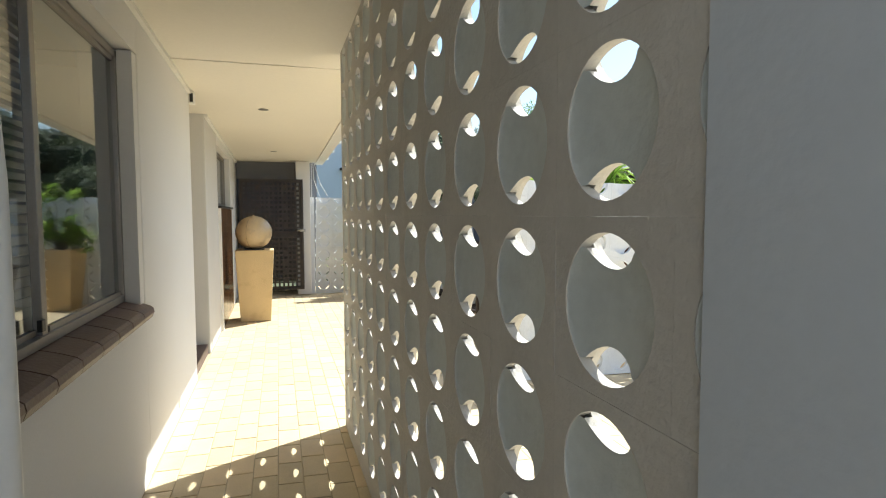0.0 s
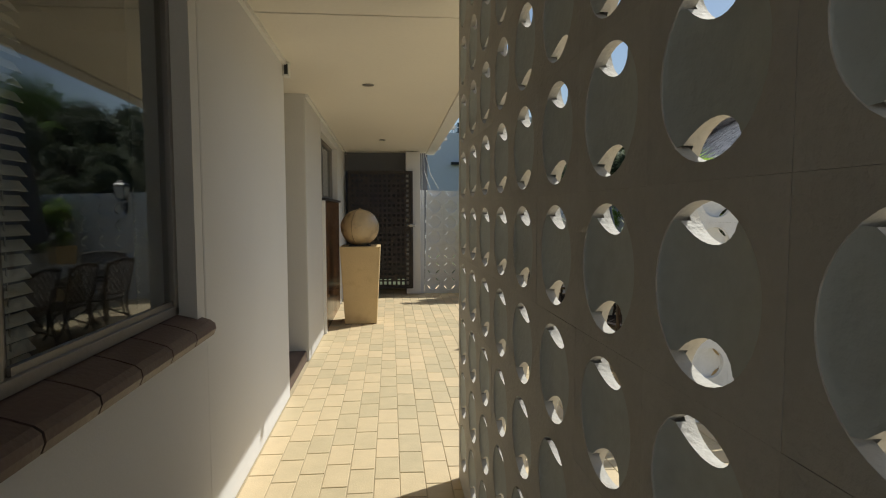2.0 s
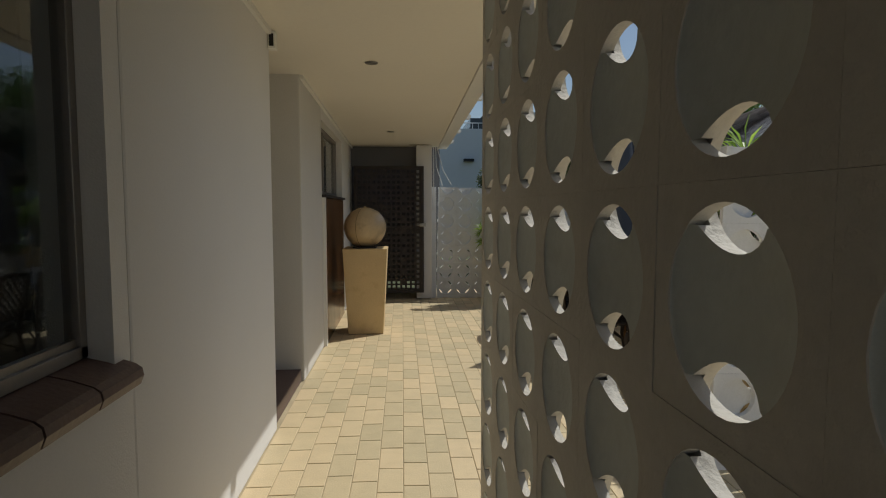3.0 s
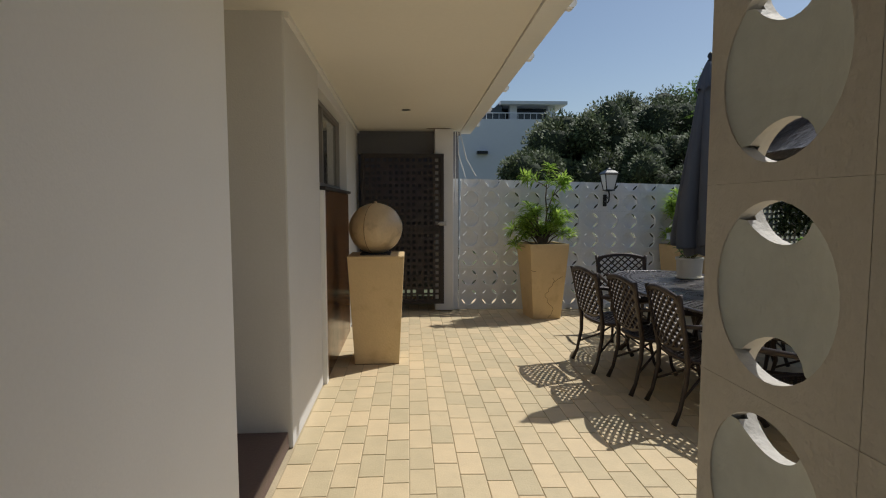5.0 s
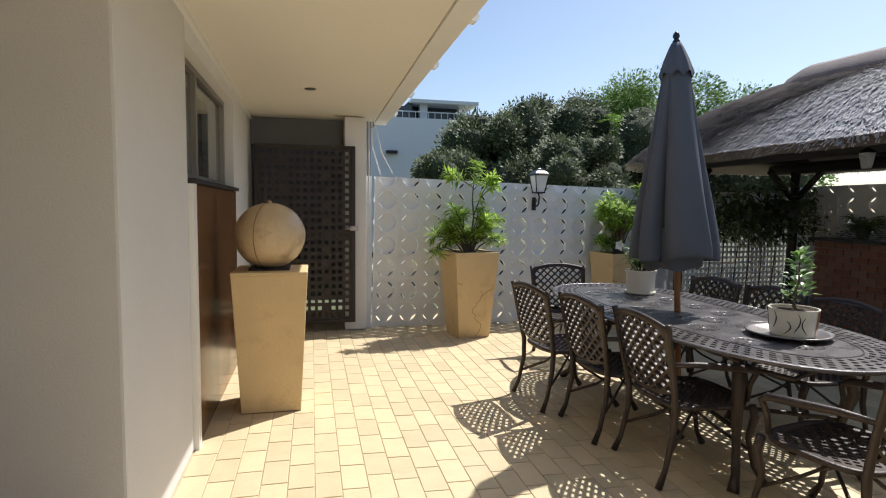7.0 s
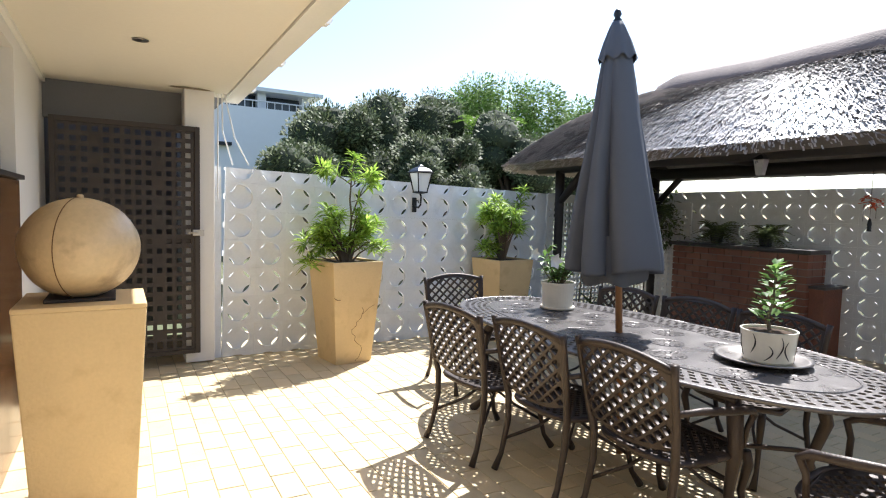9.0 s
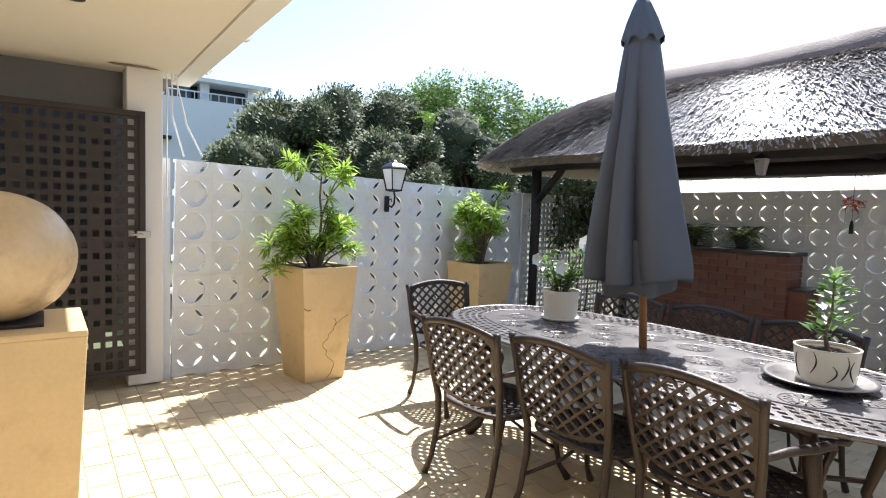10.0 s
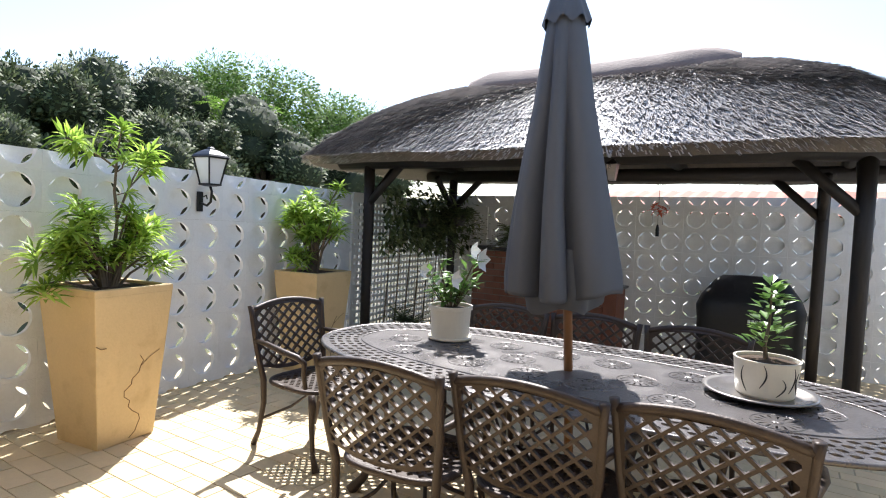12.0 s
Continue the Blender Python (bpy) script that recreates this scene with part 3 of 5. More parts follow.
# ---- house window ----
def house_window():
    w = thing("window_1", pose(WX - 0.095, 0, 0), "grey aluminium framed window with a dark interior", "window", kind="structure")
    y0, y1, z0, z1 = -0.55, 3.03, 0.965, 2.20
    bm = bmesh.new()
    box(bm, -0.02, y0, z0, 0.025, y1, z0 + 0.035, 0.003)
    box(bm, -0.02, y0, z1 - 0.035, 0.025, y1, z1, 0.003)
    box(bm, -0.02, y1 - 0.032, z0, 0.025, y1, z1, 0.003)
    box(bm, -0.02, y0, z0, 0.025, y0 + 0.032, z1, 0.003)
    part("window_frame", bm, M_FRAME, w)
    for y in (0.75, 2.05):
        bm = bmesh.new()
        box(bm, -0.015, y - 0.03, z0 + 0.03, 0.018, y + 0.012, z1 - 0.03, 0.003)
        box(bm, -0.03, y + 0.014, z0 + 0.03, 0.005, y + 0.045, z1 - 0.03, 0.003)
        part("mullion", bm, M_FRAME, w)
    for ya, yb, x in ((y0 + 0.03, 0.73, 0.004), (0.79, 2.02, -0.012), (2.09, y1 - 0.03, 0.004)):
        g = part("pane", box(bmesh.new(), x - 0.002, ya, z0 + 0.03, x + 0.002, yb, z1 - 0.03), M_GLASS, w)
        g.visible_shadow = False
        fr = bmesh.new()
        box(fr, x - 0.01, ya, z0 + 0.03, x + 0.01, yb, z0 + 0.055)
        box(fr, x - 0.01, ya, z1 - 0.055, x + 0.01, yb, z1 - 0.03)
        part("sash_rail", fr, M_FRAME, w)
    latch = bmesh.new()
    box(latch, 0.018, 1.97, 1.02, 0.034, 2.0, 1.06, 0.003)
    part("latch", latch, M_LAMP, w)
    jamb = bmesh.new()
    box(jamb, -0.18, 3.031, 0.93, 0.0, 3.118, 2.21)
    tagged(part("window_jamb", jamb, M_WALL), "white plastered window reveal", "trim", kind="structure").matrix_world = pose(WX - 0.003, 0, 0)
    # venetian blind half way back in the room
    bl = thing("venetian_blind", pose(WX - 0.165, 0, 0), "cream venetian blind hanging behind the window", "blind")
    me = None
    for k in range(34):
        z = 0.99 + k * 0.036
        if me is None:
            bm = bmesh.new()
            v = [bm.verts.new(p) for p in ((-0.010, -0.55, 0.013), (0.010, -0.55, -0.013), (0.010, 2.30, -0.013), (-0.010, 2.30, 0.013))]
            bm.faces.new(v)
            s = part("slat", bm, M_BLIND, bl)
            s.modifiers.new("solid", "SOLIDIFY").thickness = 0.002
            me = s.data
        else:
            s = new("slat", me)
            s.parent = bl
            s.modifiers.new("solid", "SOLIDIFY").thickness = 0.002
        s.location = (0, 0, z)
    for y in (2.22, 1.3):
        part("cord", tube(bmesh.new(), [(0, y, 0.97), (0, y, 2.24)], 0.0025, 5), M_BLIND, bl)


house_window()
sill = thing("window_sill", pose(WX, 0, 0), "brown glazed brick window sill with rounded front edge", "sill", kind="structure")
bm = bmesh.new()
prof = [(-0.10, 0.968), (-0.02, 0.948), (0.030, 0.931), (0.047, 0.918), (0.051, 0.897), (0.041, 0.872), (0.025, 0.868), (-0.02, 0.87)]
rings = [[bm.verts.new((x, y, z)) for x, z in prof] for y in (0.004, 0.218)]
for k in range(len(prof)):
    j = (k + 1) % len(prof)
    bm.faces.new((rings[0][k], rings[1][k], rings[1][j], rings[0][j]))
bm.faces.new(rings[0])
bm.faces.new(rings[1][::-1])
bmesh.ops.recalc_face_normals(bm, faces=bm.faces[:])
st = part("brick", bm, M_SILL, sill)
for k in range(17):
    b = st if k == 0 else new("brick", st.data)
    b.parent = sill
    b.location = (0, 3.085 - 0.222 * (k + 1), 0)
part("mortar_bed", box(bmesh.new(), -0.09, -0.6, 0.90, 0.022, 3.08, 0.925), M_MORTAR, sill)


# ---- narrow window over the brown panel ----
nw = thing("window_2", pose(WX - 0.10, 7.03, 0.04), "narrow brown framed window above the polished panel", "window", kind="structure")
bm = bmesh.new()
for y0, y1, z0, z1 in ((0.0, 1.81, 1.47, 1.51), (0.0, 1.81, 2.14, 2.18), (0.0, 0.05, 1.5, 2.15), (1.76, 1.81, 1.5, 2.15), (0.62, 0.67, 1.5, 2.15)):
    box(bm, -0.02, y0, z0, 0.03, y1, z1, 0.003)
part("window_frame", bm, M_FRAME, nw)
for y0, y1 in ((0.05, 0.62), (0.67, 1.76)):
    part("pane", box(bmesh.new(), -0.004, y0, 1.51, 0.0, y1, 2.14), M_GLASS, nw)
# dark sheet in place of the unlit interior behind the panes
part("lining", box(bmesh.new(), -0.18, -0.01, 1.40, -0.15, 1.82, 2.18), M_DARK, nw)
bm = bmesh.new()
box(bm, -0.1, 7.10, 0.0, 0.015, 8.84, 1.475, 0.004)
ob = part("wall_panel", bm, M_PANEL)
ob.location = (WX, 0, 0)
tagged(ob, "polished brown stone panel below the narrow window", "panel", kind="structure")
bm = bmesh.new()
box(bm, -0.14, 7.035, 1.478, 0.04, 8.85, 1.505, 0.004)
ob = part("panel_ledge", bm, M_GATE)
ob.location = (WX, 0, 0)
tagged(ob, "dark timber ledge on top of the brown panel", "ledge", kind="structure")
wall_box("panel_edge", WX - 0.06, 7.022, 0, WX + 0.028, 7.098, 1.475, M_TRIM, "cream edge strip beside the brown panel")
wall_box("window_back", WX - 0.32, 7.021, 0, WX - 0.11, 8.849, 1.475, M_WALL, "masonry behind the brown panel")


# ---- gate ----
def lattice_gate():
    g = thing("metal_gate", pose(-0.612, 9.90, 0.10), "dark brown steel gate pierced with small square holes, closed", "gate")
    w, h = 1.035, 1.90
    holes = []
    for i in range(13):
        for k in range(23):
            if i in (3, 9) and k % 2:
                continue
            x, z = 0.055 + i * 0.0725, 0.06 + k * 0.079
            holes.append(rect(x, z, x + 0.042, z + (0.055 if k == 0 else 0.043)))
    me = plate(rect(0.03, 0.03, w - 0.03, h - 0.03), holes, 0.012)
    warp(me, lambda c: Vector((c.x, c.z, c.y)))
    mesh_part("lattice", me, M_GATE, g)
    bm = bmesh.new()
    for x0, x1, z0, z1 in ((0, 0.035, 0, h), (w - 0.04, w, 0, h), (0.035, w - 0.04, 0, 0.035), (0.035, w - 0.04, h - 0.04, h)):
        box(bm, x0, -0.022, z0, x1, 0.022, z1, 0.003)
    part("gate_frame", bm, M_GATE, g)
    bm = bmesh.new()
    box(bm, 0.035, 0.012, 0.93, w - 0.04, 0.03, 0.97, 0.002)
    part("brace", bm, M_GATE, g)
    bm = bmesh.new()
    box(bm, w - 0.06, -0.045, 1.0, w + 0.03, -0.022, 1.05, 0.004)
    tube(bm, [(w - 0.1, -0.055, 1.025), (w - 0.02, -0.055, 1.025)], 0.008, 8)
    part("latch", bm, M_CHROME, g, "rusty steel latch")


lattice_gate()


# white tubular gate folded back beside the window
def tube_gate():
    g = thing("white_gate", pose(-0.402, 0.86, 0), "white painted tubular gate standing open by the window", "gate")
    arc = [(0, 0, 0.03), (0, 0, 0.5), (0, 0, 1.0), (0, 0, 1.45)] + [(-0.30 + 0.30 * math.cos(a), 0.0, 1.45 + 0.55 * math.sin(a)) for a in (0.2, 0.5, 0.8, 1.1, 1.4)]
    part("outer_tube", tube(bmesh.new(), arc, 0.021, 12), M_TRIM, g, "", True)
    part("bar", tube(bmesh.new(), [(-0.30, 0, 1.03), (0, 0, 1.03)], 0.013, 10), M_TRIM, g, "", True)
    part("bar", tube(bmesh.new(), [(-0.30, 0, 0.22), (0, 0, 0.22)], 0.013, 10), M_TRIM, g, "", True)
    part("hinge_tube", tube(bmesh.new(), [(-0.285, 0, 0.03), (-0.285, 0, 1.95)], 0.016, 10), M_TRIM, g, "", True)
    part("latch", tube(bmesh.new(), [(-0.06, 0.0, 0.95), (0.0, -0.02, 0.955), (0.01, -0.02, 0.94)], 0.008, 8), M_TRIM, g, "", True)


tube_gate()


# ---- pedestal and ball ----
ped = thing("pedestal", pose(-0.30, 7.72, 0), "tall cream painted tapered concrete pedestal by the house wall", "pedestal")
part("body", frustum(bmesh.new(), 0.377, 0.377, 0.473, 0.473, 0.006, 0.915, 0.006), M_POT, ped)
part("top_slab", box(bmesh.new(), -0.238, -0.238, 0.914, 0.238, 0.238, 0.935, 0.006), M_POT, ped)
part("foot", box(bmesh.new(), -0.187, -0.187, 0.0, 0.187, 0.187, 0.012, 0.003), M_CRACK, ped)
ball = thing("stone_ball", pose(-0.31, 7.72, 0.935), "large weathered ochre stone ball with a seam and dark streaks", "garden ornament")
part("base_plate", box(bmesh.new(), -0.13, -0.13, 0.0, 0.13, 0.13, 0.014, 0.004), M_GATE, ball)
bm = bmesh.new()
bmesh.ops.create_uvsphere(bm, u_segments=48, v_segments=32, radius=0.232, matrix=pose(0, 0, 0.25, 0, 0, 20))
for v in bm.verts:
    v.co += (v.co - Vector((0, 0, 0.25))).normalized() * 0.003 * noise.noise(v.co * 9)
    v.co.z = 0.224 + (v.co.z - 0.25) * 0.95
orb = part("ball", bm, M_BALL, ball, "", True)
bm = bmesh.new()
tube(bm, [(0.235 * math.cos(a) * math.sin(-0.38), -0.235 * math.cos(a) * math.cos(-0.38), 0.224 + 0.223 * math.sin(a)) for a in np.linspace(-1.2, 1.5, 30)], 0.002, 6)
part("seam", bm, M_CRACK, orb)
part("nipple", lathe(bmesh.new(), [(0.014, 0.441), (0.014, 0.453), (0.008, 0.459)], 12), M_BALL, orb)


# ---- plants ----
def leaf(bm, base, way, up, length, width, fold=0.25, droop=0.3):
    """A lance-shaped leaf of four folded faces."""
    way = way.normalized()
    side = way.cross(up)
    if side.length < 1e-4:
        side = way.cross(Vector((1, 0, 0)))
    side.normalize()
    nrm = side.cross(way).normalized()
    mid = base + way * length * 0.5 + nrm * length * 0.06
    tip = base + way * length - Vector((0, 0, droop * length * 0.35))
    a = bm.verts.new(base)
    m_ = bm.verts.new(mid - nrm * width * fold)
    l_ = bm.verts.new(mid + side * width / 2)
    r_ = bm.verts.new(mid - side * width / 2)
    t_ = bm.verts.new(tip)
    for f in ((a, l_, m_), (a, m_, r_), (l_, t_, m_), (m_, t_, r_)):
        bm.faces.new(f)


def rosette(bm, centre, axis, n, length, width, rng):
    axis = Vector(axis).normalized()
    for k in range(n):
        a = k * 2.399 + rng.uniform(-0.3, 0.3)
        lift = rng.uniform(-0.4, 0.95)
        s = axis.orthogonal().normalized()
        q = axis.cross(s)
        way = (s * math.cos(a) + q * math.sin(a)) + axis * lift
        leaf(bm, Vector(centre) - axis * rng.uniform(0, 0.09), way, axis, length * rng.uniform(0.7, 1.15), width * rng.uniform(0.8, 1.1), 0.2, rng.uniform(0, 0.6))


def planter(x, y, turn, heads, label, seed, crack, branches=()):
    rng = random.Random(seed)
    p = thing("planter", pose(x, y, gz(x), 0, 0, turn), label, "planter", "tall yellow planters")
    bm = frustum(bmesh.new(), 0.36, 0.36, 0.50, 0.50, 0.0, 0.895, 0.008)
    body = part("body", bm, M_POT, p)
    bm = bmesh.new()
    for a0, a1 in (((-0.25, -0.25), (0.25, -0.21)), ((-0.25, 0.21), (0.25, 0.25)), ((-0.25, -0.21), (-0.21, 0.21)), ((0.21, -0.21), (0.25, 0.21))):
        box(bm, a0[0], a0[1], 0.893, a1[0], a1[1], 0.93, 0.004)
    part("rim", bm, M_POT, p)
    part("soil", box(bmesh.new(), -0.212, -0.212, 0.892, 0.212, 0.212, 0.912), M_SOIL, p)
    if crack:
        bm = bmesh.new()
        pts = []
        for k in range(16):
            z = 0.02 + k * 0.033
            pts.append((0.02 + 0.05 * math.sin(k * 0.55) + 0.02 * rng.uniform(-1, 1), -0.1815 - z * 0.0785, z))
        tube(bm, pts, 0.0022, 5)
        tube(bm, [pts[13], (0.12, pts[14][1] - 0.003, 0.50), (0.18, -0.2245, 0.53)], 0.0018, 5)
        tube(bm, [(-0.23, -0.236, 0.62), (-0.2, -0.2345, 0.60), (-0.17, -0.2345, 0.60)], 0.003, 5)
        part("crack", bm, M_CRACK, body)
    s = thing("potted_shrub", pose(x, y, gz(x) + 0.905, 0, 0, turn), "leafy green shrub with lance leaves growing in the planter", "plant", "shrubs in planters")
    leaves = bmesh.new()
    for (hx, hy, hz), n, ln in heads:
        bend = Vector((hx * 0.35 + rng.uniform(-0.03, 0.03), hy * 0.35, hz * 0.5))
        if hz > 0.6:
            bend = Vector((0.05 + rng.uniform(-0.008, 0.008), rng.uniform(-0.01, 0.01), 0.42 if hx > 0 else 0.5))
        part("stem", tube(bmesh.new(), [(hx * 0.15, hy * 0.15, 0), bend, bend.lerp(Vector((hx, hy, hz)), 0.6) + Vector((0, 0, 0.03)), (hx, hy, hz)], [0.010, 0.008, 0.006, 0.004], 6), M_STEM, s)
        rosette(leaves, (hx, hy, hz), (hx * 0.6, hy * 0.6, 0.8), n, ln, 0.027, rng)
        for j in range(int(n / 6)):
            t = rng.uniform(0.55, 0.98)
            q = bend.lerp(Vector((hx, hy, hz)), t)
            leaf(leaves, q, Vector((rng.uniform(-1, 1), rng.uniform(-1, 1), rng.uniform(0, 0.7))), Vector((0, 0, 1)), ln * 0.85, 0.024)
    for pts, r0, n in branches:
        pts = [Vector(q) for q in pts]
        part("stem", tube(bmesh.new(), pts, [r0 * (1 - 0.22 * k) for k in range(len(pts))], 7), M_STEM, s)
        if n:
            way = (pts[-1] - pts[-2]).normalized()
            rosette(leaves, pts[-1], way, n // 2, 0.13, 0.026, rng)
            for j in range(n):
                q = pts[-2].lerp(pts[-1], rng.uniform(0.15, 1.0))
                out = Vector((rng.uniform(-1, 1), rng.uniform(-1, 1), rng.uniform(-1.1, 0.9)))
                out = (out - way * out.dot(way)).normalized() + way * rng.uniform(0.1, 0.7)
                leaf(leaves, q, out, Vector((0, 0, 1)), rng.uniform(0.10, 0.15), 0.026, 0.2, rng.uniform(0.1, 0.6))
    part("foliage", leaves, M_LEAF, s)
    return p


def bush_heads(rng, n, cx, cy, cz, rx, rz, ln, leaves):
    return [((cx + rng.gauss(0, rx), cy + rng.gauss(0, rx * 0.8), max(0.05, cz + rng.gauss(0, rz))), leaves, ln) for _ in range(n)]


rg = random.Random(5)
H1 = bush_heads(rg, 18, -0.17, 0.0, 0.29, 0.09, 0.11, 0.15, 44) + bush_heads(rg, 10, 0.15, 0.0, 0.22, 0.09, 0.10, 0.15, 40)
H1 += bush_heads(rg, 4, 0.18, 0.0, 0.42, 0.04, 0.04, 0.14, 34)
FORK = (0.055, 0.0, 0.42)
B1 = [(((0.0, 0.0, 0), (0.04, 0.0, 0.25), FORK), 0.015, 0),
      ((FORK, (0.035, 0.0, 0.58), (0.05, 0.0, 0.80), (0.085, 0.0, 1.0)), 0.011, 34),
      ((FORK, (0.11, 0.01, 0.55), (0.17, 0.01, 0.68), (0.29, 0.02, 0.86)), 0.009, 54),
      (((0.045, 0.0, 0.72), (-0.04, 0.0, 0.77), (-0.26, -0.01, 0.86)), 0.007, 54),
      (((0.05, 0.0, 0.70), (0.06, -0.03, 0.72), (0.06, -0.06, 0.79)), 0.006, 22),
      (((0.13, 0.01, 0.60), (0.22, 0.03, 0.68), (0.34, 0.06, 0.77)), 0.006, 30),
      (((0.05, 0.0, 0.56), (0.08, -0.01, 0.57), (0.12, -0.02, 0.585)), 0.004, 8)]
planter(1.645, 9.70, 8, H1, "tall cracked yellow concrete planter against the pierced wall", 3, True, B1)
H2 = bush_heads(rg, 34, 0.03, 0.0, 0.56, 0.15, 0.11, 0.14, 42) + bush_heads(rg, 5, -0.2, 0.0, 0.18, 0.06, 0.05, 0.13, 34)
planter(3.66, 10.02, 5, H2, "tall yellow concrete planter beside the shelter post", 4, True)


H3 = [((0.05 * math.cos(k), 0.05 * math.sin(k), 0.55 + 0.09 * k), 46, 0.34) for k in range(7)]
planter(3.25, 4.95, 3, H3, "tall yellow concrete planter behind the pierced courtyard wall", 6, False)
planter(2.35, 5.02, 3, H3[:5], "tall yellow concrete planter behind the pierced courtyard wall", 7, False)


# ---- wall lantern ----
lt = thing("wall_lantern", pose(2.63, 10.235, 1.355, 0, 0, 5), "black metal carriage lantern with frosted panes on the pierced wall", "wall lamp")
bm = bmesh.new()
box(bm, -0.025, 0.012, -0.02, 0.025, 0.035, 0.14, 0.008)
part("wall_plate", bm, M_LAMP, lt)
part("arm", tube(bmesh.new(), [(0, 0.02, 0.05), (0, -0.06, 0.03), (0, -0.10, 0.06), (0, -0.11, 0.14), (0, -0.09, 0.185)], 0.010, 8), M_LAMP, lt, "", True)
part("scroll", tube(bmesh.new(), [(0.0, -0.02, 0.10), (0, -0.05, 0.11), (0, -0.06, 0.08)], 0.006, 6), M_LAMP, lt)
bm = bmesh.new()
for k in range(4):
    a = math.pi / 4 + k * math.pi / 2
    c, s_ = math.cos(a), math.sin(a)
    tube(bm, [(c * 0.075, -0.09 + s_ * 0.075, 0.20), (c * 0.125, -0.09 + s_ * 0.125, 0.40)], 0.007, 6)
cage = part("cage", bm, M_LAMP, lt)
bm = bmesh.new()
q = frustum(bm, 0.095, 0.095, 0.165, 0.165, 0.20, 0.40)
bmesh.ops.translate(bm, verts=bm.verts, vec=(0, -0.09, 0))
part("pane", bm, M_OPAL, cage, "frosted white glass panes")
bm = bmesh.new()
lathe(bm, [(0.035, 0.18), (0.085, 0.19), (0.085, 0.202), (0.07, 0.204)], 4, pose(0, -0.09, 0, 0, 0, 45))
part("base", bm, M_LAMP, lt)
bm = bmesh.new()
lathe(bm, [(0.135, 0.398), (0.14, 0.41), (0.125, 0.425), (0.075, 0.455), (0.035, 0.468), (0.03, 0.478), (0.012, 0.49)], 4, pose(0, -0.09, 0, 0, 0, 45))
part("roof", bm, M_LAMP, lt)


# ---- cast table and chairs ----
TX, TY, TA, TB, TZ = 2.43, 7.085, 1.415, 0.62, 0.74


def sup(a, s=1.0, n=2.5):
    c, q = math.cos(a), math.sin(a)
    return (math.copysign(abs(c) ** (2 / n), c) * TB * s, math.copysign(abs(q) ** (2 / n), q) * (TA - TB * (1 - s)))


def table():
    t = thing("garden_table", pose(TX, TY, gz(TX)), "long oval bronze cast aluminium garden table with pierced top", "table")
    outline = [sup(2 * math.pi * k / 160) for k in range(160)]
    # lengths along the rim so that the slots are even
    holes = []

    def around(s, count, phase, dr, fill):
        dense = [Vector(sup(2 * math.pi * k / 1200, s)) for k in range(1200)]
        inner = [Vector(sup(2 * math.pi * k / 1200, s - dr)) for k in range(1200)]
        acc = [0.0]
        for k in range(1200):
            acc.append(acc[-1] + (dense[(k + 1) % 1200] - dense[k]).length)
        idx = lambda d: min(range(0, 1200), key=lambda j: abs(acc[j] - d % acc[-1]))
        for k in range(count):
            i0, i1 = idx((k + phase) / count * acc[-1]), idx((k + phase + fill) / count * acc[-1])
            a, b, c, d = dense[i0], dense[i1], inner[i1], inner[i0]
            holes.append([tuple(a.lerp(b, 0.12)), tuple(a.lerp(b, 0.88)), tuple(b.lerp(c, 0.5)), tuple(c.lerp(d, 0.12)), tuple(c.lerp(d, 0.88)), tuple(d.lerp(a, 0.5))])

    for s, count, ph in ((0.945, 112, 0.0), (0.875, 108, 0.5), (0.805, 104, 0.0), (0.735, 100, 0.5)):
        around(s, count, ph, 0.042, 0.58)
    meds = [(0, 0.97), (0, 0.62), (0.0, -0.30), (0, -0.66), (0, -0.97), (0.0, 0.28)]
    meds += [(sx * 0.22, y) for sx in (-1, 1) for y in (-0.84, -0.48, -0.13, 0.13, 0.45, 0.82)]
    for mx, my in meds:
        for k in range(14):
            a = 2 * math.pi * k / 14
            c, s_ = math.cos(a), math.sin(a)
            r0, r1, w = 0.034, 0.070, 0.0055
            holes.append([(mx + c * r0, my + s_ * r0), (mx + c * r1 - s_ * w, my + s_ * r1 + c * w), (mx + c * (r1 + 0.006), my + s_ * (r1 + 0.006)), (mx + c * r1 + s_ * w, my + s_ * r1 - c * w)])
    me = plate(outline, holes, 0.012)
    warp(me, lambda c: Vector((c.x, c.y, c.z + TZ - 0.006)))
    mesh_part("tabletop", me, M_TABLE, t)
    rim = bmesh.new()
    tube(rim, [(*sup(2 * math.pi * k / 120), TZ - 0.008) for k in range(121)], 0.011, 8)
    part("rim", rim, M_TABLE, t, "", True)
    for mx, my in meds:
        bm = bmesh.new()
        tube(bm, [(mx + 0.088 * math.cos(a), my + 0.088 * math.sin(a), TZ) for a in np.linspace(0, 2 * math.pi, 25)], 0.003, 5)
        lathe(bm, [(0.020, TZ - 0.002), (0.020, TZ + 0.002), (0.008, TZ + 0.005)], 12, Matrix.Translation((mx, my, 0)))
        part("medallion", bm, M_TABLE, t)
    bm = bmesh.new()
    tube(bm, [(*sup(2 * math.pi * k / 100, 0.66), TZ + 0.001) for k in range(101)], 0.004, 5)
    part("inner_ring", bm, M_TABLE, t)
    for sx in (-1, 1):
        for sy in (-1, 1):
            x, y = sx * 0.34, sy * 0.92
            bm = bmesh.new()
            tube(bm, [(x * 0.8, y * 0.92, TZ - 0.02), (x, y, 0.6), (x * 1.08, y * 1.03, 0.45), (x * 0.95, y * 0.98, 0.25), (x * 1.05, y * 1.03, 0.08), (x * 1.2, y * 1.08, 0.015)], [0.03, 0.035, 0.03, 0.022, 0.022, 0.03], 10)
            part("leg", bm, M_CAST, t, "", True)
    bm = bmesh.new()
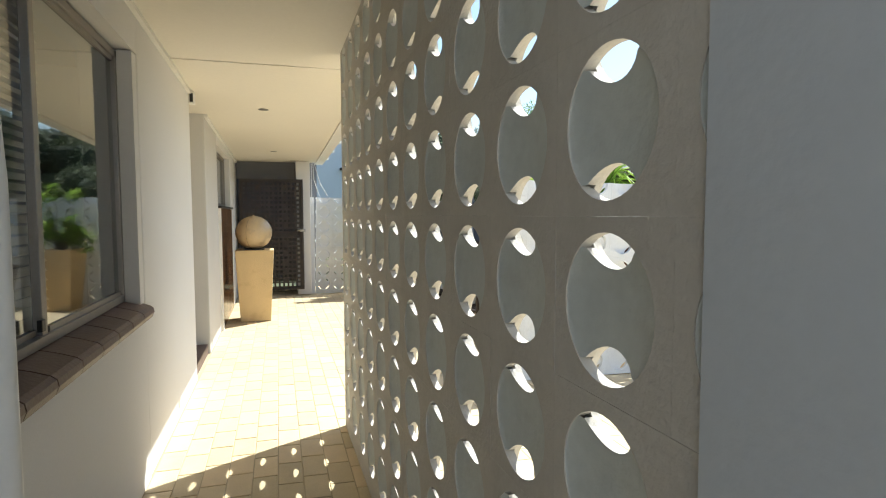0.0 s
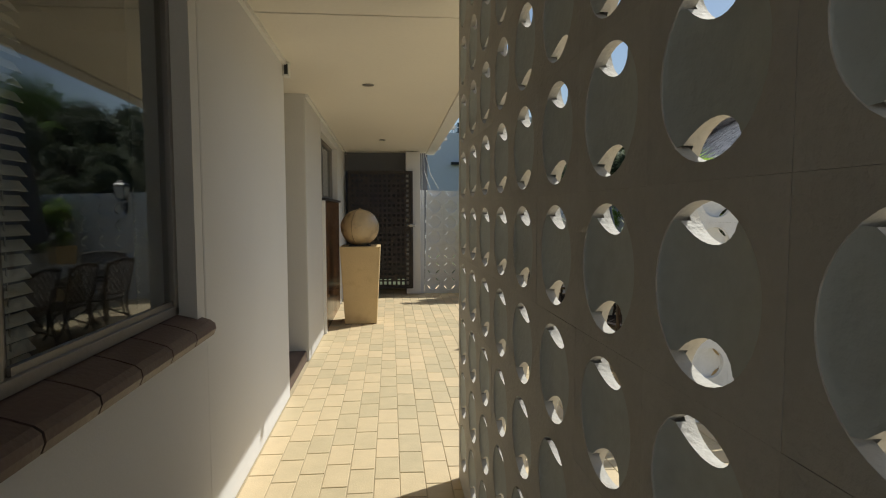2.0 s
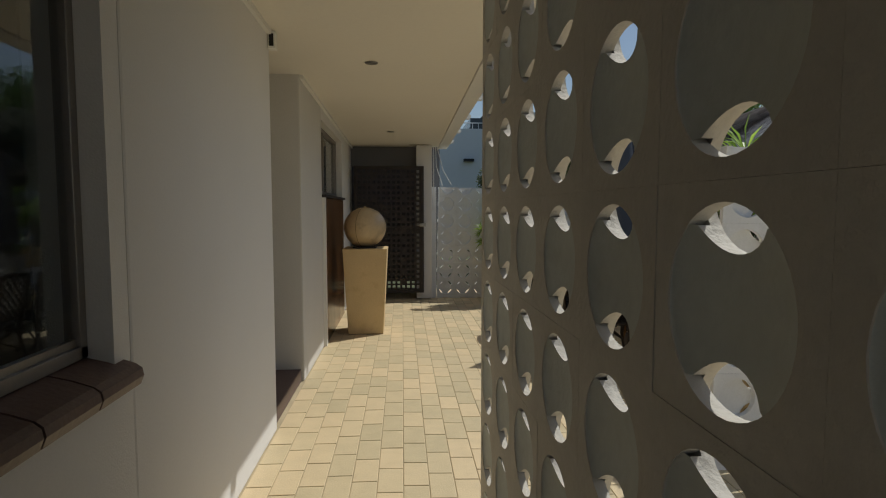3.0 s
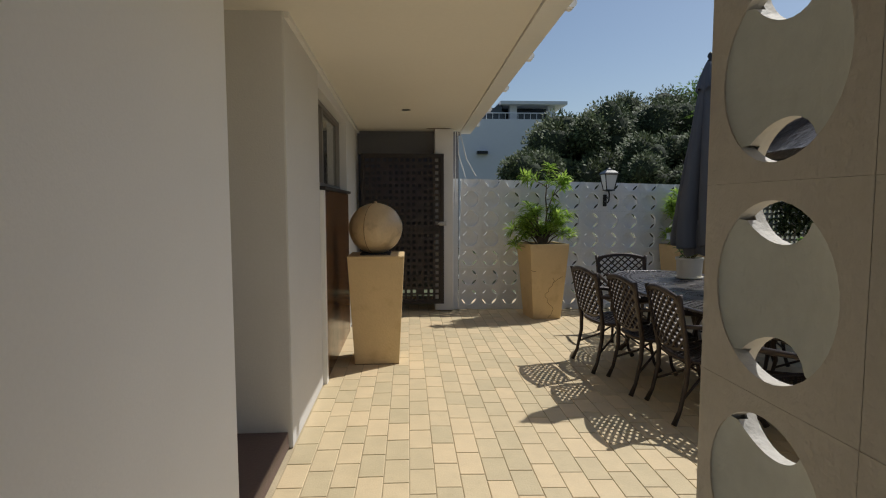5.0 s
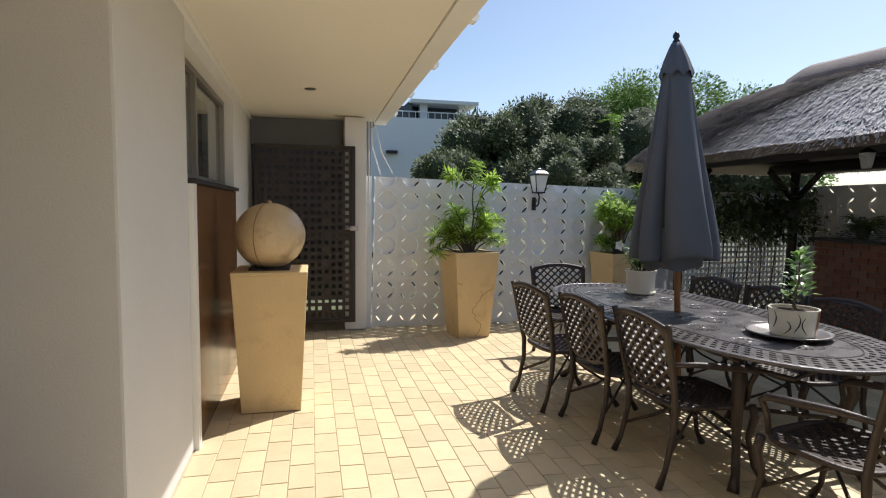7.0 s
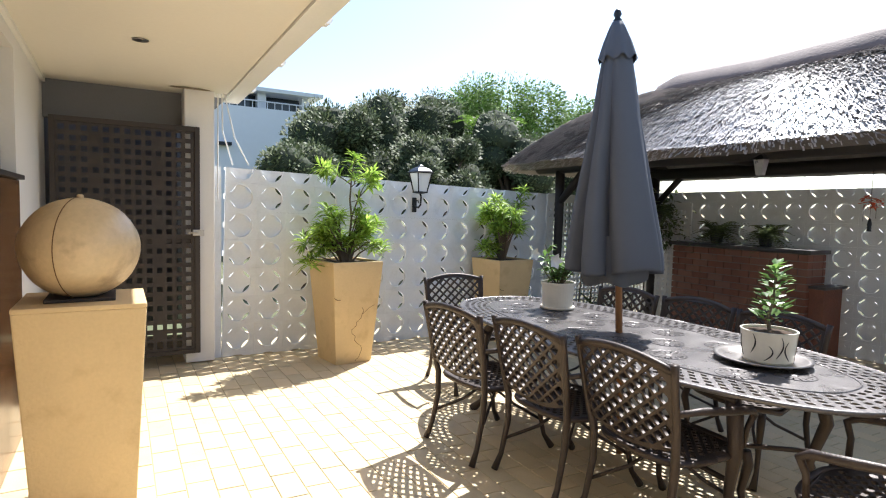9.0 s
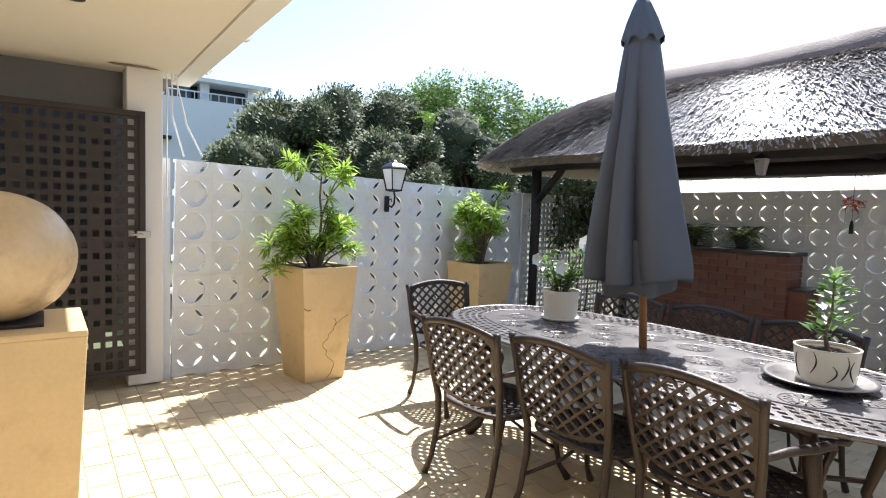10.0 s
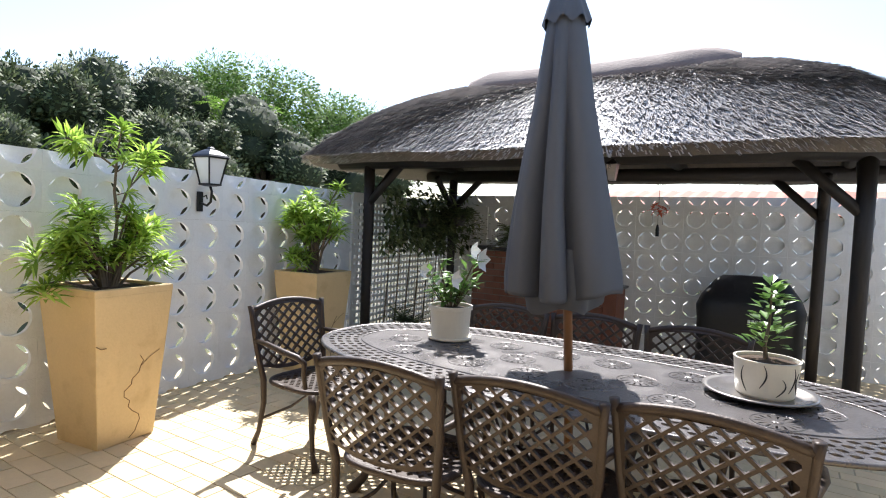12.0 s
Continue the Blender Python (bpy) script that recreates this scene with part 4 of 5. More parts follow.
    for sx in (-1, 1):
        tube(bm, [(sx * 0.34, -0.92, 0.66), (sx * 0.30, 0, 0.70), (sx * 0.34, 0.92, 0.66)], 0.014, 8)
        tube(bm, [(sx * 0.33, -0.90, 0.30), (sx * 0.12, -0.45, 0.22), (0, 0, 0.20), (sx * -0.12, 0.45, 0.22), (sx * -0.33, 0.90, 0.30)], 0.013, 8)
    for sy in (-1, 1):
        tube(bm, [(-0.34, sy * 0.92, 0.64), (0, sy * 0.92, 0.55), (0.34, sy * 0.92, 0.64)], 0.013, 8)
    part("stretcher", bm, M_CAST, t, "", True)
    part("parasol_ring", lathe(bmesh.new(), [(0.05, 0.17), (0.05, 0.22), (0.035, 0.23)], 16), M_CAST, t)


table()


def diamonds(u0, u1, v0, v1, du, dv, fill, inside):
    out = []
    for k in range(int((v1 - v0) / dv * 2) + 2):
        for i in range(int((u1 - u0) / du) + 2):
            cx, cy = u0 + (i + 0.5 * (k % 2)) * du, v0 + k * dv / 2
            q = [(cx - du / 2 * fill, cy), (cx, cy - dv / 2 * fill), (cx + du / 2 * fill, cy), (cx, cy + dv / 2 * fill)]
            if all(inside(a, b) for a, b in q):
                out.append(q)
    return out


def lattice(u0, u1, low, top, du, dv, fill):
    """Diamond holes over a panel, cut off at its sides and at the curves low(u) and top(u)."""
    out = []
    for k in range(40):
        for i in range(int((u1 - u0) / du) + 3):
            cx, cy = u0 + (i - 1 + 0.5 * (k % 2)) * du, low(0) - 0.03 + k * dv / 2
            q = [(cx - du / 2 * fill, cy), (cx, cy - dv / 2 * fill), (cx + du / 2 * fill, cy), (cx, cy + dv / 2 * fill)]
            for side in (lambda p: p[0] - u0, lambda p: u1 - p[0], lambda p: p[1] - low(p[0]), lambda p: top(p[0]) - p[1]):
                kept = []
                for a, b in zip(q, q[1:] + q[:1]):
                    fa, fb = side(a), side(b)
                    if fa >= 0:
                        kept.append(a)
                    if (fa >= 0) != (fb >= 0):
                        t = fa / (fa - fb)
                        kept.append((a[0] + (b[0] - a[0]) * t, a[1] + (b[1] - a[1]) * t))
                q = kept
                if len(q) < 3:
                    break
            area = abs(sum(a[0] * b[1] - b[0] * a[1] for a, b in zip(q, q[1:] + q[:1]))) / 2 if len(q) > 2 else 0
            if area > du * dv * fill * fill * 0.10:
                out.append(q)
    return out


def chair(m):
    """Faces local +y; the back stands at y = -0.24."""
    c = thing("garden_chair", m, "bronze cast aluminium garden armchair with diamond lattice back", "chair", "chairs round the garden table")
    top = lambda u: 0.825 + 0.042 * (1 - (u / 0.27) ** 2)
    # back: lattice in (u, height), then bent round the sitter
    bend = lambda u, z: Vector((u, -0.245 - (z - 0.44) * 0.20 + 0.30 * u * u + 0.0, z))
    outl = [(-0.245, 0.50), (-0.12, 0.465), (0, 0.455), (0.12, 0.465), (0.245, 0.50)] + [(0.26 - 0.52 * k / 12, top(0.26 - 0.52 * k / 12)) for k in range(13)]
    low = lambda u: 0.478 + 0.16 * max(0.0, abs(u) - 0.05)
    me = plate(outl, lattice(-0.238, 0.238, low, lambda u: top(u) - 0.020, 0.076, 0.066, 0.76), 0.016)
    warp(me, lambda q: bend(q.x, q.y) + Vector((0, q.z, 0)))
    mesh_part("backrest", me, M_CAST, c)
    bm = bmesh.new()
    tube(bm, [bend(0.265 - 0.53 * k / 14, top(0.265 - 0.53 * k / 14)) for k in range(15)], [0.013] + [0.014] * 13 + [0.013], 8, True, 1.3)
    part("top_rail", bm, M_CAST, c, "", True)
    for s in (-1, 1):
        bm = bmesh.new()
        tube(bm, [(s * 0.235, -0.30, 0.012), (s * 0.228, -0.262, 0.10), (s * 0.225, -0.225, 0.28), (s * 0.232, -0.222, 0.42), bend(s * 0.258, 0.60), bend(s * 0.270, 0.80), bend(s * 0.274, 0.858)],
             [0.019, 0.014, 0.017, 0.019, 0.016, 0.015, 0.018], 8)
        part("leg", bm, M_CAST, c, "", True)
        bm = bmesh.new()
        tube(bm, [(s * 0.255, 0.285, 0.012), (s * 0.238, 0.235, 0.09), (s * 0.225, 0.205, 0.24), (s * 0.24, 0.225, 0.36), (s * 0.235, 0.21, 0.42)], [0.021, 0.013, 0.016, 0.022, 0.02], 8)
        part("leg", bm, M_CAST, c, "", True)
        bm = bmesh.new()
        tube(bm, [bend(s * 0.262, 0.655), (s * 0.275, -0.14, 0.655), (s * 0.29, 0.02, 0.640), (s * 0.285, 0.15, 0.625), (s * 0.275, 0.19, 0.60), (s * 0.262, 0.17, 0.54), (s * 0.245, 0.17, 0.45)],
             [0.013, 0.016, 0.019, 0.019, 0.016, 0.013, 0.013], 8)
        part("armrest", bm, M_CAST, c, "", True)
        bm = bmesh.new()
        tube(bm, [(s * 0.225, -0.24, 0.18), (s * 0.12, -0.10, 0.26), (s * 0.06, 0.0, 0.35), (s * 0.12, 0.10, 0.26), (s * 0.225, 0.215, 0.18)], 0.009, 6)
        part("stretcher", bm, M_CAST, c, "", True)
    so = [(0.245 * math.copysign(abs(math.cos(a)) ** 0.6, math.cos(a)), 0.235 * math.copysign(abs(math.sin(a)) ** 0.6, math.sin(a))) for a in np.linspace(0, 2 * math.pi, 40, endpoint=False)]
    insq = lambda u, v: (abs(u) / 0.225) ** 3.3 + (abs(v) / 0.215) ** 3.3 < 1
    me = plate(so, diamonds(-0.25, 0.25, -0.25, 0.25, 0.052, 0.052, 0.62, insq), 0.014)
    warp(me, lambda q: Vector((q.x, q.y, q.z + 0.428 - 0.02 * (1 - (q.x / 0.25) ** 2))))
    mesh_part("seat", me, M_CAST, c)
    bm = bmesh.new()
    tube(bm, [(x, y, 0.42) for x, y in so + so[:1]], 0.014, 8)
    part("seat_frame", bm, M_CAST, c, "", True)
    return c


# near side faces +x (turn -90), far side faces -x (turn 90)
first = chair(pose(1.78, 7.53, gz(1.78), 0, 0, -86))
for x, y, a in ((1.90, 6.97, -90), (1.97, 6.40, -93), (2.33, 8.62, 176), (2.98, 7.82, 92), (3.04, 7.26, 90), (3.02, 6.68, 88), (2.19, 5.66, 10)):
    copy_thing(first, pose(x, y, gz(x), 0, 0, a))


# ---- parasol ----
def parasol():
    u = thing("parasol", pose(2.400, 7.05, gz(2.4), -3.1, -0.8, 0), "closed charcoal canvas parasol on a varnished timber pole", "parasol")
    part("pole", tube(bmesh.new(), [(0, 0, 0.02), (0, 0, 2.5)], 0.021, 12), M_WOOD, u, "", True)
    bm = bmesh.new()
    levels = [(1.10, 0.236), (1.12, 0.239), (1.18, 0.238), (1.30, 0.224), (1.5, 0.196), (1.75, 0.163), (2.0, 0.128), (2.2, 0.106), (2.36, 0.082), (2.46, 0.055)]
    n = 168
    rings = []
    for z, r in levels:
        ring = []
        for k in range(n):
            a = 2 * math.pi * k / n
            low = min(1.0, max(0.0, (2.45 - z) / 0.9))
            w_ = a + 0.30 * math.sin(2 * a + 1) + 0.16 * math.sin(3 * a + 2.2) + 0.06 * math.sin(a + 2 * z)
            f = low * (0.20 - 0.68 * (1 - abs(math.sin(3 * w_ + 0.4))) ** 1.5) + 0.05 * low * math.sin(2 * a + 1.2) + 0.02 * low * math.sin(17 * w_ + 4 * z)
            sag = 0.016 * math.sin(3 * a + 0.5) * (1 if z < 1.14 else 0)
            ring.append(bm.verts.new((r * (1 + f) * math.cos(a), r * (1 + f) * math.sin(a) + 0.035 * low, z + sag)))
        rings.append(ring)
    inner = [bm.verts.new((0.05 * math.cos(2 * math.pi * k / n), 0.05 * math.sin(2 * math.pi * k / n), 1.28)) for k in range(n)]
    rings.insert(0, inner)
    for a, b in zip(rings, rings[1:]):
        for k in range(n):
            bm.faces.new((a[k], a[(k + 1) % n], b[(k + 1) % n], b[k]))
    part("canopy", bm, M_CLOTH, u, "", True)
    bm = bmesh.new()
    rings = []
    for z, r in ((2.33, 0.108), (2.36, 0.103), (2.44, 0.078), (2.52, 0.046), (2.555, 0.03)):
        rings.append([bm.verts.new((r * (1 + 0.06 * math.sin(8 * a)) * math.cos(a), r * (1 + 0.06 * math.sin(8 * a)) * math.sin(a), z + (0.015 * math.sin(8 * a) if z < 2.34 else 0))) for a in (2 * math.pi * k / 48 for k in range(48))])
    for a, b in zip(rings, rings[1:]):
        for k in range(48):
            bm.faces.new((a[k], a[(k + 1) % 48], b[(k + 1) % 48], b[k]))
    bm.faces.new(rings[-1])
    part("vent_cap", bm, M_CLOTH, u, "", True)
    part("finial", lathe(bmesh.new(), [(0.022, 2.55), (0.026, 2.565), (0.014, 2.578), (0.024, 2.598), (0.018, 2.618), (0.006, 2.632)], 14), M_LAMP, u, "", True)
    bm = bmesh.new()
    rings = []
    for z, r in ((1.03, 0.150), (1.045, 0.165), (1.12, 0.175), (1.30, 0.16)):
        rings.append([bm.verts.new((r * (1 + 0.16 * math.sin(5 * a + 1)) * math.cos(a), r * (1 + 0.16 * math.sin(5 * a + 1)) * math.sin(a) + 0.03, z + 0.015 * math.sin(4 * a))) for a in (2 * math.pi * k / 60 for k in range(60))])
    for a, b in zip(rings, rings[1:]):
        for k in range(60):
            bm.faces.new((a[k], a[(k + 1) % 60], b[(k + 1) % 60], b[k]))
    part("inner_folds", bm, M_CLOTH, u, "", True)
    for k in range(8):
        a = 2 * math.pi * (k + 0.3) / 8
        bm = tube(bmesh.new(), [(0.05 * math.cos(a), 0.05 * math.sin(a), 1.6), (0.11 * math.cos(a), 0.11 * math.sin(a), 1.10)], 0.008, 6)
        part("rib", bm, M_WOOD, u)


parasol()


# ---- pots on the table ----
def flower_pot():
    p = thing("flower_pot", pose(2.60, 7.87, TZ + gz(TX)), "white ceramic pot with a white flowering plant on the table", "flower pot")
    p.scale = (1.2, 1.2, 1.15)
    part("saucer", lathe(bmesh.new(), [(0.085, 0.0), (0.10, 0.004), (0.104, 0.018), (0.098, 0.018), (0.09, 0.008)], 32), M_CERAMIC, p, "", True)
    part("pot", lathe(bmesh.new(), [(0.085, 0.006), (0.09, 0.015), (0.097, 0.15), (0.104, 0.152), (0.105, 0.17), (0.095, 0.17), (0.092, 0.15)], 36), M_CERAMIC, p)
    part("soil", lathe(bmesh.new(), [(0.05, 0.13), (0.093, 0.155), (0.02, 0.16)], 24), M_SOIL, p)
    rng = random.Random(11)
    lf = bmesh.new()
    for k in range(16):
        a, r, z = rng.uniform(0, 6.28), rng.uniform(0.02, 0.15), rng.uniform(0.22, 0.42)
        tip = Vector((r * math.cos(a), r * math.sin(a), z))
        part("stem", tube(bmesh.new(), [(tip.x * 0.15, tip.y * 0.15, 0.15), (tip.x * 0.6, tip.y * 0.6, z * 0.75), tip], [0.004, 0.003, 0.002], 5), M_STEM, p)
        for j in range(11):
            q = Vector((tip.x * 0.2, tip.y * 0.2, 0.17)).lerp(tip, rng.uniform(0.2, 1))
            leaf(lf, q, Vector((rng.uniform(-1, 1), rng.uniform(-1, 1), rng.uniform(-0.2, 0.8))), Vector((0, 0, 1)), rng.uniform(0.05, 0.08), 0.034, 0.15)
    for cx, cy, cz, size in ((0.06, -0.10, 0.40, 0.075), (-0.10, -0.06, 0.31, 0.06), (0.08, -0.05, 0.44, 0.06), (-0.12, 0.10, 0.34, 0.05)):
        fl = bmesh.new()
        for k in range(5):
            a = k * 2 * math.pi / 5
            leaf(fl, Vector((cx, cy, cz)), Vector((math.cos(a), -0.6, math.sin(a))), Vector((0, -1, 0)), size, size * 0.8, 0.1, 0)
        part("flower", fl, M_PETAL, p, "white trumpet flower")
    part("foliage", lf, M_LEAF2, p)



flower_pot()
pl = thing("serving_plate", pose(2.53, 6.32, TZ + gz(TX)), "round pewter serving plate under the painted pot", "plate")
part("dish", lathe(bmesh.new(), [(0.10, 0.002), (0.17, 0.006), (0.195, 0.02), (0.215, 0.026), (0.215, 0.032), (0.19, 0.028), (0.165, 0.014), (0.02, 0.012)], 56), M_PLATE, pl, "", True)


def painted_pot():
    p = thing("painted_pot", pose(2.54, 6.30, TZ + gz(TX) + 0.013), "cream ceramic pot with black strokes and a spotted brown side", "flower pot")
    p.scale = (1.18, 1.18, 1.12)
    bm = lathe(bmesh.new(), [(0.088, 0.0), (0.093, 0.008), (0.104, 0.128), (0.106, 0.134), (0.098, 0.134), (0.095, 0.11)], 48)
    pot = part("pot", bm, M_CERAMIC, p)
    bm = bmesh.new()
    spot = [[bm.verts.new((r * math.cos(a), r * math.sin(a), z)) for r, z in ((0.0945, 0.008), (0.1055, 0.128))] for a in np.linspace(-1.25, 0.9, 24)]
    for a, b in zip(spot, spot[1:]):
        bm.faces.new((a[0], b[0], b[1], a[1]))
    part("glaze_patch", bm, M_SPOT, pot, "brown spotted glaze")
    for a0, z0, z1, sw in ((-2.3, 0.03, 0.12, 0.22), (-1.75, 0.02, 0.10, -0.25), (-2.75, 0.015, 0.08, 0.3), (3.0, 0.04, 0.125, 0.2), (2.55, 0.02, 0.11, -0.2)):
        bm = bmesh.new()
        pts = []
        for k in range(9):
            t = k / 8
            z = z0 + (z1 - z0) * t
            a, r = a0 + sw * math.sin(t * 2.6) , 0.0935 + (z - 0.008) * 0.0917
            pts.append((r * math.cos(a), r * math.sin(a), z))
        tube(bm, pts, [0.001, 0.002, 0.0025, 0.003, 0.003, 0.0025, 0.002, 0.0015, 0.001], 5)
        part("stroke", bm, M_LINE, pot)
    part("soil", lathe(bmesh.new(), [(0.05, 0.10), (0.097, 0.122), (0.03, 0.13)], 24), M_SOIL, p)
    rng = random.Random(17)
    st, lf = bmesh.new(), bmesh.new()
    tube(st, [(0.01, 0, 0.11), (0.0, 0.01, 0.18), (0.02, 0.0, 0.26), (0.015, 0.0, 0.40)], [0.009, 0.007, 0.005, 0.003], 7)
    for k in range(95):
        z = rng.uniform(0.17, 0.41)
        w = 0.075 * (1 - (z - 0.17) / 0.34)
        a = k * 2.4
        c_, s_ = math.cos(a), math.sin(a)
        q = Vector((0.015 + c_ * w * rng.uniform(0.1, 0.9), s_ * w * rng.uniform(0.1, 0.9), z))
        leaf(lf, q, Vector((c_, s_, rng.uniform(0.1, 0.9))), Vector((0, 0, 1)), rng.uniform(0.04, 0.065), 0.03, 0.15, 0.2)
    part("stem", st, M_STEM, p)
    part("foliage", lf, M_LEAF2, p, "glossy rounded green leaves")


painted_pot()


# ---- thatched shelter ----
GX0, GX1, GY0, GY1 = 4.62, 6.40, 5.84, 10.22
RX, RY0, RY1, RZ = 5.45, 6.85, 9.35, 3.0
EX0, EX1, EY0, EY1, EZ = 4.02, 6.95, 5.15, 10.85, 2.09


def shelter():
    g = thing("thatched_shelter", pose(0.04, 0, gz(4.6)), "thatched shelter on dark creosoted timber posts", "shelter")
    for x, y in ((GX0, GY0), (GX0, GY1), (GX1, GY0 + 0.18), (GX1, GY1)):
        bm = bmesh.new()
        tube(bm, [(x, y, -0.06), (x, y, 0.7), (x + 0.01, y, 1.4), (x, y, 2.12)], [0.052, 0.054, 0.056, 0.06], 14)
        part("post", bm, M_POSTWOOD, g, "", True)
        for dx, dy in ((0, 1 if y < 8 else -1), (1 if x < 5.5 else -1, 0)):
            bm = bmesh.new()
            tube(bm, [(x, y, 1.62), (x + dx * 0.42, y + dy * 0.42, 2.02)], 0.042, 10)
            part("brace", bm, M_POSTWOOD, g, "", True)
    for x in (GX0, GX1):
        part("beam", tube(bmesh.new(), [(x, GY0 - 0.4, 2.07), (x, GY1 + 0.4, 2.07)], 0.075, 12), M_POSTWOOD, g, "", True)
    for y in (GY0, 7.35, 8.8, GY1):
        part("beam", tube(bmesh.new(), [(GX0 - 0.35, y, 2.17), (GX1 + 0.35, y, 2.17)], 0.06, 12), M_POSTWOOD, g, "", True)
    for k in range(11):
        y = EY0 + 0.35 + k * 0.5
        yy = min(max(y, RY0), RY1)
        for xe in (EX0 + 0.12, EX1 - 0.12):
            part("rafter", tube(bmesh.new(), [(xe, y, EZ + 0.03), (RX, yy, RZ - 0.28)], 0.035, 8), M_POSTWOOD, g, "", True)
    # roof skin
    def surf(s, t):
        """s round the hip roof 0..4 by side, t from eave 0 to ridge 1; slightly bellied."""
        side, f = int(s) % 4, s - int(s)
        e = [Vector((EX0, EY1, EZ)), Vector((EX0, EY0, EZ)), Vector((EX1, EY0, EZ)), Vector((EX1, EY1, EZ))]
        a, b = e[side], e[(side + 1) % 4]
        ra = [Vector((RX, RY1, RZ)), Vector((RX, RY0, RZ)), Vector((RX, RY0, RZ)), Vector((RX, RY1, RZ))]
        p, q = a.lerp(b, f), ra[side].lerp(ra[(side + 1) % 4], f)
        c = p.lerp(q, t)
        corner = min(f, 1 - f) if True else 0
        pull = 0.30 * (1 - t) ** 2 * max(0, 1 - corner * 7)
        mid = Vector((RX, 8.05, 0))
        away = Vector((c.x - mid.x, c.y - mid.y, 0)).normalized()
        c = c - away * pull * 0.6
        c.z += 0.13 * math.sin(math.pi * t) + 0.015 * noise.noise(c * 2.5)
        return c

    bm = bmesh.new()
    nu, nt = 160, 14
    grid = [[bm.verts.new(surf(4 * i / nu, t / nt)) for t in range(nt + 1)] for i in range(nu)]
    low = []
    for i in range(nu):
        c = surf(4 * i / nu, 0)
        d = Vector((RX - c.x, (8.0 - c.y) * 0.3, 0)).normalized()
        low.append([bm.verts.new(c + Vector((0, 0, -0.085)) + d * 0.10), bm.verts.new(surf(4 * i / nu, 0.5) + Vector((0, 0, -0.25))), bm.verts.new(surf(4 * i / nu, 1.0) + Vector((0, 0, -0.25)))])
    for i in range(nu):
        j = (i + 1) % nu
        for t in range(nt):
            bm.faces.new((grid[i][t], grid[j][t], grid[j][t + 1], grid[i][t + 1]))
        bm.faces.new((grid[j][0], grid[i][0], low[i][0], low[j][0]))
        bm.faces.new((low[j][0], low[i][0], low[i][1], low[j][1]))
        bm.faces.new((low[j][1], low[i][1], low[i][2], low[j][2]))
    part("thatch", bm, M_THATCH, g, "weathered grey grass thatch")
    # loose straws over the skin, lying down the slope
    rng = random.Random(2)
    V, F = [], []
    for k in range(75000):
        s, t = rng.uniform(0, 4), rng.uniform(0.0, 0.97) ** 1.1
        p = surf(s, t)
        q = surf(s + rng.uniform(-0.012, 0.012), max(t - rng.uniform(0.03, 0.085), -0.02))
        d = (q - p)
        nrm = Vector((p.x - RX, (p.y - 8.05) * 0.6, 1.6)).normalized()
        sd = d.cross(nrm).normalized() * rng.uniform(0.003, 0.0066)
        up = nrm * rng.uniform(0.004, 0.012)
        n0 = len(V)
        V += [p + sd * 0.6, p - sd * 0.6, q - sd + up * 2.2, q + sd + up * 2.2]
        F.append((n0, n0 + 1, n0 + 2, n0 + 3))
    for k in range(3500):
        s = rng.uniform(0, 4)
        p = surf(s, 0.0) + Vector((0, 0, rng.uniform(-0.07, 0.01)))
        away = Vector((p.x - RX, (p.y - 8.05), 0)).normalized()
        p -= away * 0.05 * (1 if p.z < EZ - 0.05 else 0)
        q = p + away * rng.uniform(0.02, 0.05) + Vector((0, 0, -rng.uniform(0.01, 0.035)))
        sd = Vector((-away.y, away.x, 0)) * rng.uniform(0.003, 0.007)
        n0 = len(V)
        V += [p + sd, p - sd, q - sd, q + sd]
        F.append((n0, n0 + 1, n0 + 2, n0 + 3))
    me = bpy.data.meshes.new("straw")
    me.from_pydata([tuple(v) for v in V], [], F)
    tagged(mesh_part("straw", me, M_STRAW, g), "loose weathered straws lying down the thatch", kind="stuff")
    # ridge cap
    bm = bmesh.new()
    sec = 26
    prof = [(-0.34, -0.16), (-0.30, -0.09), (-0.16, 0.03), (0, 0.09), (0.16, 0.03), (0.30, -0.09), (0.34, -0.16)]
    rings = []
    for i in range(sec + 1):
        y = RY0 - 0.12 + (RY1 - RY0 + 0.24) * i / sec
        end = min(i, sec - i) / 3
        w = min(1.0, 0.35 + end * 0.4)
        lift = -0.10 * max(0.0, 1 - end * 0.75) ** 2 + 0.03 * (1 - abs(2 * i / sec - 1)) * -1.5 + 0.012 * noise.noise(Vector((0, y * 4, 0)))
        rings.append([bm.verts.new((RX + x * w + 0.015 * noise.noise(Vector((x, y * 5, 3))), y, RZ + 0.065 + z + lift)) for x, z in prof])
    for a, b in zip(rings, rings[1:]):
        for k in range(len(prof) - 1):
            bm.faces.new((a[k], a[k + 1], b[k + 1], b[k]))
    bmesh.ops.recalc_face_normals(bm, faces=bm.faces[:])
    cap = part("ridge_cap", bm, M_RIDGE, g, "grey mortar ridge cap", True)
    cap.modifiers.new("solid", "SOLIDIFY").thickness = 0.05
    return g


shelter()


# lantern hung under the front beam
hl = thing("hanging_lantern", pose(4.40, 7.50, 1.84 + gz(4.40)), "small grey lantern hung from the shelter beam", "lantern")
part("body", frustum(bmesh.new(), 0.05, 0.05, 0.085, 0.085, 0.0, 0.13, 0.004), M_PLATE, hl)
part("lid", frustum(bmesh.new(), 0.10, 0.10, 0.02, 0.02, 0.13, 0.17), M_LAMP, hl)
part("hook", tube(bmesh.new(), [(0, 0, 0.16), (0, 0, 0.24)], 0.003, 6), M_LAMP, hl)

